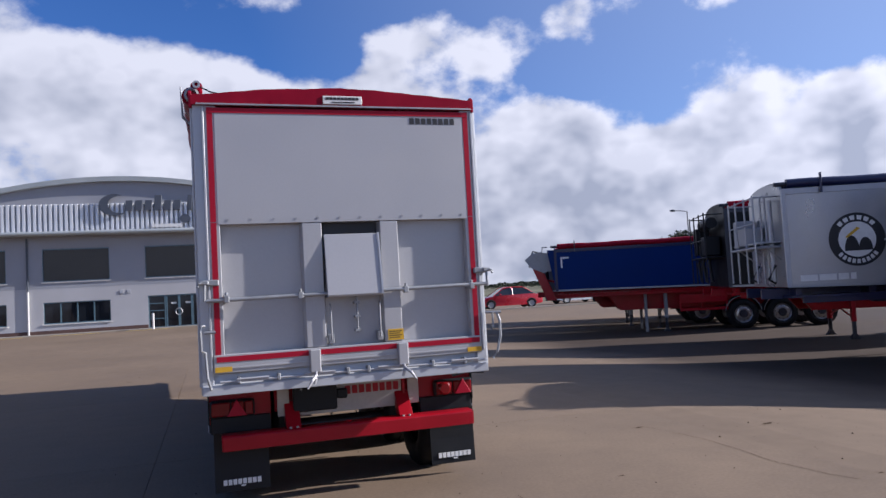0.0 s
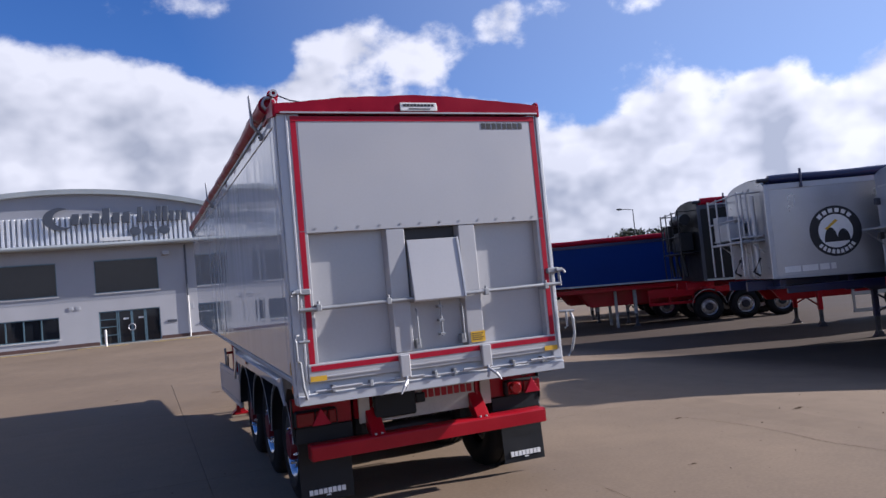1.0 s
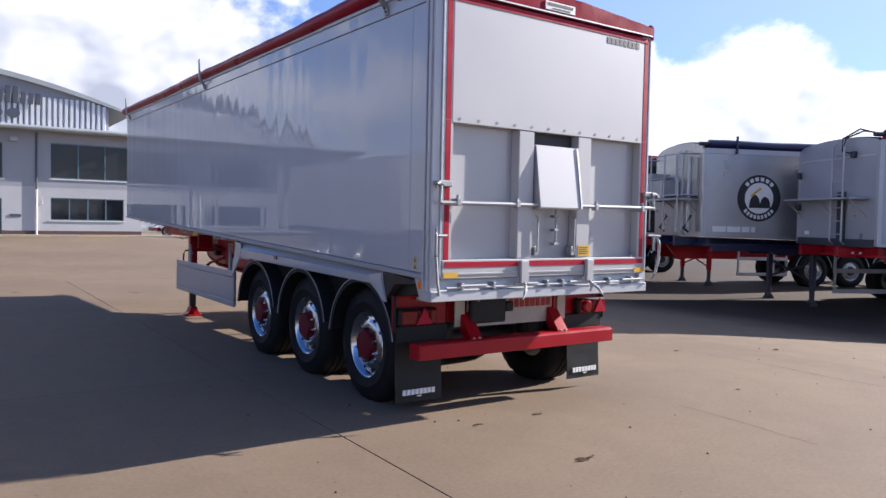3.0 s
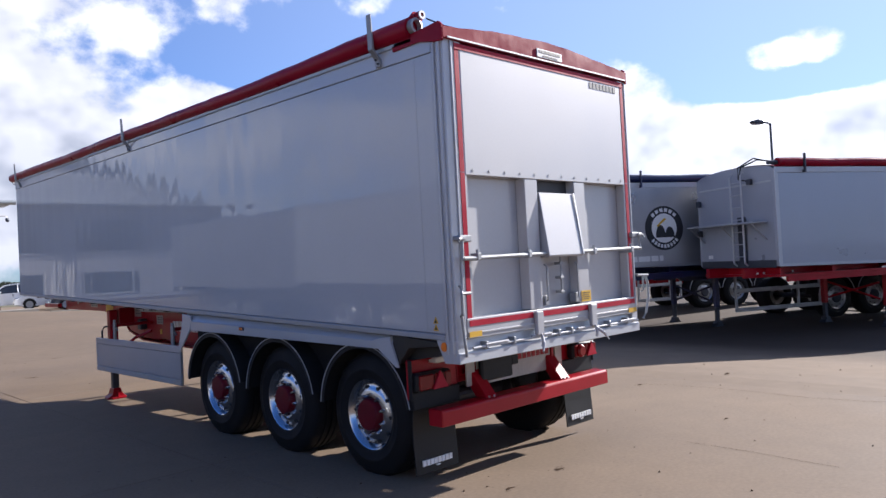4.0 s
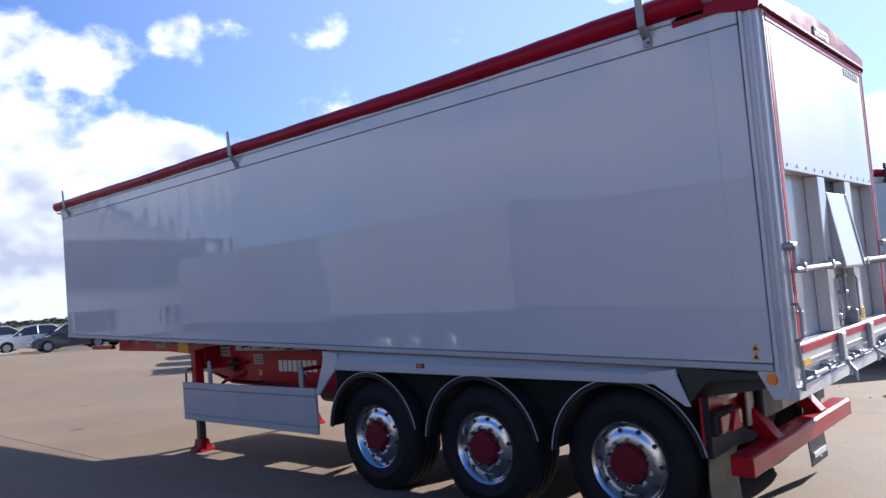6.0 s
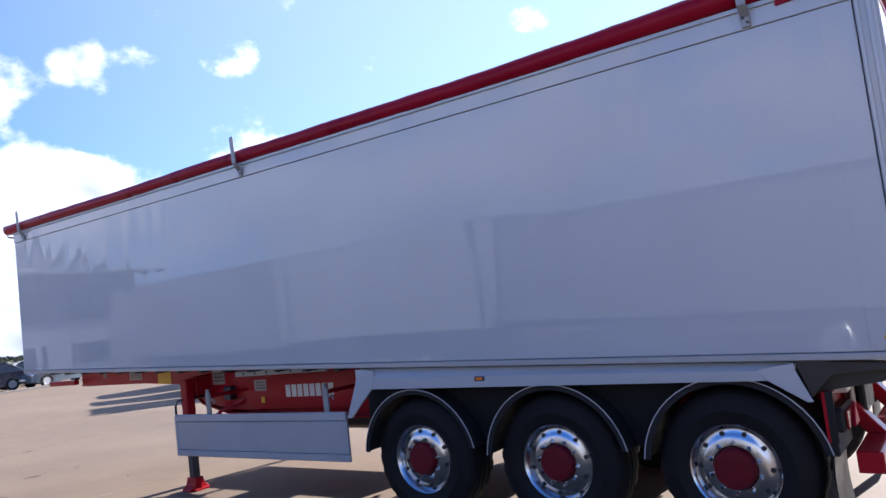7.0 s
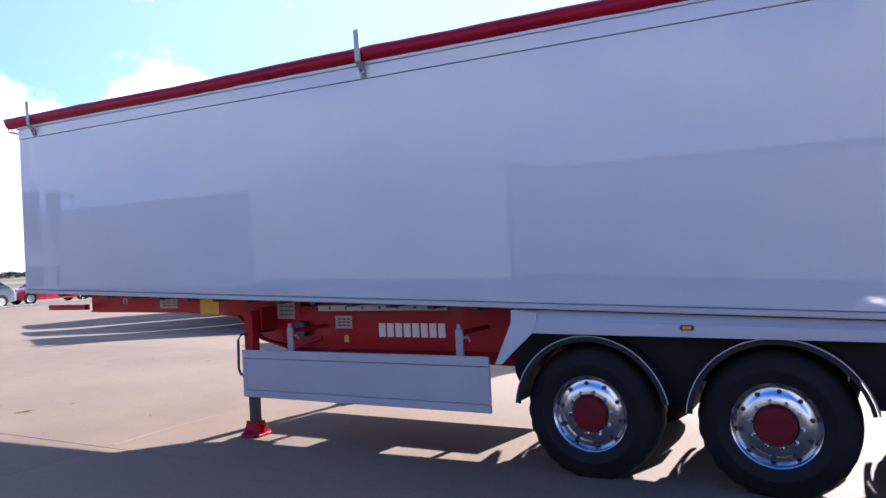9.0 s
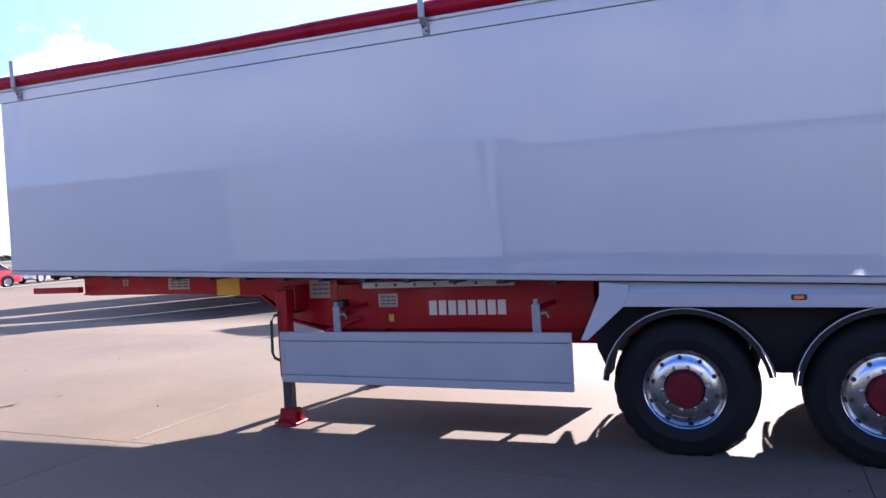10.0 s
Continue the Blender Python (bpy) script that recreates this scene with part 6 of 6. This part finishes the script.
build_works()
kerb = tagged(part("pavement", box(B(), BX0 - 2, BX1 + 1.5, BY - 1.7, BY - 0.04, -0.1, rise(BY) + 0.03, 0.01), KERB), "pale concrete footway along the works building", "pavement", kind="structure")
bm = B()
for x in range(-22, 6, 4):
    box(bm, x, x + 2.6, BY - 2.65, BY - 2.50, rise(40.4) - 0.02, rise(40.4) + 0.012)
tagged(part("road_marking", bm, PAINT_YELLOW), "worn yellow dashes painted before the building", "road marking", kind="structure")
bm = tube(B(), [(-4.55, 41.0, rise(41)), (-4.55, 41.0, rise(41) + 0.95)], 0.07, 12)
tagged(part("bollard", bm, WHITE), "short white bollard by the entrance", "bollard")


# ---- cars ----
def car(label, paint, m, hatch=True):
    e = thing("parked_car", label, "car", m, "parked cars")
    L = 4.2 if hatch else 4.6
    tail = 0.42 if hatch else 0.85
    lower = [(0.0, 0.32), (0.06, 0.62), (0.30, 0.76), (1.05, 0.92), (L - tail, 0.98), (L - 0.12, 0.92), (L, 0.70), (L - 0.02, 0.30), (L - 0.5, 0.22), (0.4, 0.22)]
    bm = B()
    rows = []
    for w, sh in ((-0.88, 0.93), (-0.80, 1.0), (0.80, 1.0), (0.88, 0.93)):
        rows.append([bm.verts.new((L / 2 + (x - L / 2) * (sh if abs(w) > 0.85 else 1), w, z)) for x, z in lower])
    for a, b in zip(rows, rows[1:]):
        for k in range(len(lower)):
            bm.faces.new((a[k], b[k], b[(k + 1) % len(lower)], a[(k + 1) % len(lower)]))
    bm.faces.new(rows[0]), bm.faces.new(list(reversed(rows[-1])))
    part("body", bm, paint, e, "", True)
    roof = [(1.0, 0.90), (1.75, 1.40), (2.4, 1.48), (L - (1.0 if hatch else 1.35), 1.44), (L - (0.2 if hatch else 0.55), 0.97)]

    def cabin(inset, lift, sel):
        bm = B()
        rows = [[bm.verts.new((x, s * (0.76 if z < 1.2 else 0.58) - s * inset, z + lift)) for x, z in roof] for s in (-1, 1)]
        if sel == "glass":
            for r in rows:
                bm.faces.new(r)
            bm.faces.new((rows[0][0], rows[0][1], rows[1][1], rows[1][0]))
            bm.faces.new((rows[0][3], rows[0][4], rows[1][4], rows[1][3]))
        return bm, rows
    bm, rows = cabin(0.0, 0.0, "glass")
    for k in (1, 2):
        bm.faces.new((rows[0][k], rows[0][k + 1], rows[1][k + 1], rows[1][k]))
    bm.faces.new((rows[0][4], rows[0][0], rows[1][0], rows[1][4]))
    part("cabin_glass", bm, CAR_GLASS, e)
    for s in (-1, 1):
        for (x0, z0, x1, z1) in ((1.0, 0.90, 1.75, 1.40), (2.45, 0.95, 2.42, 1.47), (L - (1.0 if hatch else 1.35), 1.44, L - (0.2 if hatch else 0.55), 0.97)):
            part("pillar", tube(B(), [(x0, s * 0.775, z0), (x1, s * 0.60, z1)], 0.028, 6), paint, e)
        part("roof_rail", tube(B(), [(1.75, s * 0.59, 1.41), (2.4, s * 0.59, 1.49), (L - (1.0 if hatch else 1.35), s * 0.59, 1.45)], 0.04, 6), paint, e)
    bm = prism(B(), [(1.75, 1.40), (2.4, 1.48), (L - (1.0 if hatch else 1.35), 1.44), (L - (1.0 if hatch else 1.35), 1.47), (2.4, 1.515), (1.75, 1.43)], "y", -0.58, 0.58, 0.01)
    part("roof", bm, paint, e)
    for x in (0.82, L - 0.85):
        for s in (-1, 1):
            bm = lathe(B(), [(0.0, 0.20), (-0.01, 0.30), (0.03, 0.32), (0.17, 0.32), (0.20, 0.28), (0.20, 0.0)], 24)
            bmesh.ops.transform(bm, matrix=pose(x, s * 0.90, 0.32, 0, 0, 90 if s < 0 else -90), verts=bm.verts)
            w = part("wheel", bm, RUBBER, e, "", True)
            bm = lathe(B(), [(0.0, 0.205), (0.01, 0.19), (0.012, 0.05), (0.0, 0.0)], 20)
            bmesh.ops.transform(bm, matrix=pose(x, s * 0.903, 0.32, 0, 0, 90 if s < 0 else -90), verts=bm.verts)
            part("rim", bm, GALV, w)
            bm = prism(B(), [(x + 0.37 * math.cos(math.pi * k / 10), 0.32 + 0.37 * math.sin(math.pi * k / 10)) for k in range(11)], "y", *sorted((s * 0.865, s * 0.884)))
            part("wheel_arch", bm, INK, e)
    for s in (-1, 1):
        part("headlamp", box(B(), 0.02, 0.32, *sorted((s * 0.50, s * 0.80)), 0.60, 0.72, 0.03), CHROME, e, "clear headlamp")
        part("tail_lamp", box(B(), L - 0.16, L + 0.01, *sorted((s * 0.55, s * 0.82)), 0.74, 0.90, 0.03), RED_LENS, e)
        part("mirror", box(B(), 1.42, 1.56, *sorted((s * 0.80, s * 0.97)), 0.96, 1.08, 0.03), paint, e)
        part("side_window_line", box(B(), 1.2, L - 0.6, *sorted((s * 0.772, s * 0.785)), 0.92, 0.945), INK, e)
    part("number_plate", box(B(), -0.012, 0.03, -0.26, 0.26, 0.42, 0.53, 0.004), LABEL, e)
    part("grille", box(B(), -0.005, 0.08, -0.45, 0.45, 0.32, 0.40, 0.01), INK, e)
    return e


for args in (("red saloon car parked by the yard's far edge", CAR_RED, 16.5, 42.2, -6, False), ("grey-green car parked beside a silver hatchback", CAR_SLATE, 11.7, 40.9, 4, True),
             ("dark green-black hatchback in front of a silver one", CAR_DARK, 8.3, 42.9, -10, True), ("silver hatchback at the end of the far row", CAR_SILVER, 5.4, 47.6, -12, True), ("pale silver hatchback in the far row", CAR_SILVER, 7.3, 46.2, -12, True),
             ("dark estate car in the far row", CAR_DARK, 12.2, 46.8, -8, False), ("silver van-like car in the far row", CAR_SILVER, 23.4, 44.5, 2, True),
             ("red hatchback in the far row", CAR_RED, 27.2, 44.0, 3, True), ("dark hatchback in the far row", CAR_DARK, 31.2, 43.6, 2, True),
             ("white saloon in the far row", CAR_WHITE, 36.0, 43.2, 4, False)):
    lab, paint, x, y, rz, hatch = args
    car(lab, paint, pose(x, y, rise(y) + fall(x, y), 0, 0, rz), hatch)

tagged(part("grass_kerb", box(B(), 7.5, 60.0, 39.7, 39.9, -0.1, rise(40) - 0.20 + 0.10, 0.02), KERB), "pale kerb along the yard's far edge", "kerb", kind="structure")


# ---- lamp columns ----
def street_lamp(x, y, h, turn, arm, label):
    e = thing("street_lamp", label, "street lamp", pose(x, y, rise(y) + fall(x, y), 0, 0, turn), "yard lamps")
    part("column", tube(B(), [(0, 0, 0), (0, 0, 1.2), (0, 0, 1.25), (0, 0, h)], [0.09, 0.09, 0.065, 0.045], 12), LAMP_GREY, e)
    part("arm", tube(B(), [(0, 0, h - 0.03), (arm * 0.5, 0, h + 0.05), (arm, 0, h + 0.08)], 0.035, 8), LAMP_GREY, e)
    head = part("lamp_head", prism(B(), [(arm - 0.05, h + 0.0), (arm + 0.50, h + 0.07), (arm + 0.48, h + 0.14), (arm + 0.20, h + 0.20), (arm - 0.05, h + 0.12)], "y", -0.12, 0.12, 0.03), LAMP_GREY, e)
    part("lamp_glass", box(B(), arm + 0.06, arm + 0.42, -0.09, 0.09, h - 0.005, h + 0.03, 0.01), LAMP_GLASS, head)
    return e


street_lamp(26.0, 8.25, 7.0, 125, 0.30, "tall dark grey yard lamp with one head")
street_lamp(41.5, 52.0, 7.6, 170, 1.2, "tall grey lamp column with an arm to one side")


# ---- hedges, trees and far woods ----
def leaf_cloud(bm, c, rx, ry, rz, n, size, rng):
    for _ in range(n):
        while True:
            u = Vector((rng.uniform(-1, 1), rng.uniform(-1, 1), rng.uniform(-1, 1)))
            if 0.25 < u.length < 1:
                break
        p = Vector(c) + Vector((u.x * rx, u.y * ry, u.z * rz))
        a, b = Vector((rng.gauss(0, 1), rng.gauss(0, 1), rng.gauss(0, 1))).normalized(), Vector((rng.gauss(0, 1), rng.gauss(0, 1), rng.gauss(0, 1))).normalized()
        s = size * rng.uniform(0.6, 1.4)
        vs = [bm.verts.new(p + q) for q in (a * s, b * s, -a * s * 0.8, -b * s * 0.9)]
        bm.faces.new(vs)


rng = random.Random(5)


def tree(x, y, h, r, label):
    e = thing("tree", label, "tree", pose(x, y, rise(y) + fall(x, y)), "far trees")
    trunk = tube(B(), [(0, 0, 0), (0.05, 0, h * 0.3), (-0.05, 0.1, h * 0.6)], [0.22, 0.17, 0.08], 8)
    for k in range(5):
        a = k * 1.3
        tube(trunk, [(0, 0, h * (0.28 + 0.06 * k)), (r * 0.4 * math.cos(a), r * 0.4 * math.sin(a), h * (0.5 + 0.06 * k)), (r * 0.7 * math.cos(a), r * 0.7 * math.sin(a), h * (0.6 + 0.06 * k))], [0.09, 0.06, 0.02], 6)
    part("trunk", trunk, BARK, e)
    bm = B()
    for k in range(9):
        a = rng.uniform(0, 6.28)
        d = rng.uniform(0.1, 0.75) * r
        leaf_cloud(bm, (d * math.cos(a), d * math.sin(a), h * rng.uniform(0.45, 0.85)), r * 0.5, r * 0.5, h * 0.18, 190, 0.17, rng)
    part("crown", bm, LEAF, e)


for x, y, h, r in ((46.6, 60.0, 6.6, 3.0), (50.2, 61.5, 6.9, 3.4)):
    tree(x, y, h, r, "small bushy tree behind the parked trailers")

bm = B()
for row_y, h, pitch, x0, x1 in ((300, 0.7, 2.6, -300, 430), (440, 1.5, 4.0, -500, 760), (700, 3.6, 6.5, -800, 1200)):
    x = x0
    while x < x1:
        hh = h * rng.uniform(0.65, 1.35)
        leaf_cloud(bm, (x, row_y + rng.uniform(-3, 3) + 0.05 * x, 0.34 + hh * 0.5), pitch * 0.7, pitch * 0.4, hh * 0.55, 110, h * 0.27, rng)
        x += pitch * rng.uniform(0.6, 1.2)
tagged(part("far_hedges", bm, LEAF), "low dark hedgerows and woods along the horizon", "hedge", kind="stuff")

# litter, smudges, stones and cracks on the yard
def yard_level(x, y):
    return 0.0 if x < 4.24 and y < 15 else rise(y) + fall(x, y) - (0.0 if x > 4.5 else 0.010)


dirt_rng = random.Random(11)


def smudge(bm, x, y, rx, ry, turn=0.0, n=16):
    """A ragged flat patch of dirt lying on the yard."""
    ph, c, q = dirt_rng.uniform(0, 6), math.cos(turn), math.sin(turn)
    ring = []
    for k in range(n):
        a = 2 * math.pi * k / n
        f = 1 + 0.28 * math.sin(3 * a + ph) + dirt_rng.uniform(-0.28, 0.28)
        u, v = rx * f * math.cos(a), ry * f * math.sin(a)
        ring.append(bm.verts.new((x + u * c - v * q, y + u * q + v * c, yard_level(x, y) + 0.0035)))
    bm.faces.new(ring)


bm = B()
for x, y, size in ((-0.76, 0.02, 0.07), (-0.12, 0.02, 0.08), (-0.64, -1.06, 0.12), (3.66, 1.50, 0.09), (5.05, 0.94, 0.12), (-0.97, 11.70, 0.16), (-0.41, 11.52, 0.06), (3.25, 12.84, 0.08), (2.34, -0.29, 0.05),
                   (0.41, 14.97, 0.14), (4.31, -1.27, 0.05), (-3.1, 12.6, 0.10), (1.6, 17.0, 0.16), (-4.4, 19.5, 0.20), (3.0, 21.0, 0.22)):
    size *= 0.6
    smudge(bm, x, y, size, size * 0.40, dirt_rng.uniform(-0.4, 0.4))
    for _ in range(6):
        smudge(bm, x + dirt_rng.uniform(-2, 2) * size, y + dirt_rng.uniform(-1, 1) * size, size * 0.22, size * 0.08, dirt_rng.uniform(0, 3), 8)
tagged(part("yard_litter", bm, STAIN), "scraps of dead leaf and dirt on the concrete yard", "litter", kind="stuff")

bm = B()
for k in range(150):
    x, y = dirt_rng.uniform(-2.5, 7.5), dirt_rng.uniform(-4.5, 3.0)
    if k > 110:
        x, y = dirt_rng.uniform(-4.0, 4.0), dirt_rng.uniform(8.0, 16.0)
    h = dirt_rng.choice((0.003, 0.004, 0.006, 0.009))
    z = yard_level(x, y)
    low_ring = [bm.verts.new((x + h * 1.5 * dirt_rng.uniform(0.7, 1.2) * math.cos(a), y + h * 1.2 * dirt_rng.uniform(0.7, 1.2) * math.sin(a), z)) for a in (0, 1.3, 2.6, 3.8, 5.1)]
    tip = bm.verts.new((x, y, z + h * 1.5))
    for m in range(5):
        bm.faces.new((low_ring[m], low_ring[(m + 1) % 5], tip))
tagged(part("loose_stones", bm, STAIN), "small dark stones scattered on the yard", "stone", kind="stuff")


def crack(bm, points, width):
    """A thin wandering strip along a row of points."""
    left, right = [], []
    for (x0, y0), (x1, y1) in zip(points, points[1:]):
        steps = max(2, int(math.hypot(x1 - x0, y1 - y0) / 0.22))
        for m in range(steps):
            x, y = x0 + (x1 - x0) * m / steps + dirt_rng.uniform(-0.018, 0.018), y0 + (y1 - y0) * m / steps + dirt_rng.uniform(-0.018, 0.018)
            w = width * dirt_rng.uniform(0.3, 1.0)
            nx, ny = -(y1 - y0), x1 - x0
            d = math.hypot(nx, ny)
            z = yard_level(x, y) + 0.003
            left.append(bm.verts.new((x + nx / d * w, y + ny / d * w, z)))
            right.append(bm.verts.new((x - nx / d * w, y - ny / d * w, z)))
    for m in range(len(left) - 1):
        bm.faces.new((left[m], left[m + 1], right[m + 1], right[m]))


bm = B()
crack(bm, [(3.75, 1.5), (3.9, 0.5), (3.8, -0.6), (4.0, -1.6)], 0.004)
crack(bm, [(1.25, -0.4), (1.22, -1.2), (1.15, -2.0)], 0.003)
tagged(part("hairline_cracks", bm, STAIN), "hairline cracks in the concrete yard", "crack", kind="stuff")
bm = B()
crack(bm, [(-1.75, 8.84), (-0.9, 8.86), (-0.1, 8.85)], 0.036)
crack(bm, [(-1.86, -2.6), (-1.84, -4.4)], 0.008)
tagged(part("joint_filler", bm, JOINT), "pale sandy filler in a slab joint", "joint", kind="stuff")

# ---- concrete slabs of the yard ----
SX, SY, GAP = 6.1, 6.1, 0.008
bm = box(B(), 0.0, SX - GAP, 0.0, SY - GAP, -0.16, 0.0, 0.003)
first = None
for i in range(-4, 1):
    for j in range(-4, 2):
        loc = (-1.85 + GAP / 2 + SX * i, 8.85 + GAP / 2 + SY * j - SY, 0)
        if first is None:
            first = part("slab", bm, CONCRETE, ground)
            first.matrix_basis = Matrix.Translation(loc)
        else:
            share(first, "slab", ground, loc)
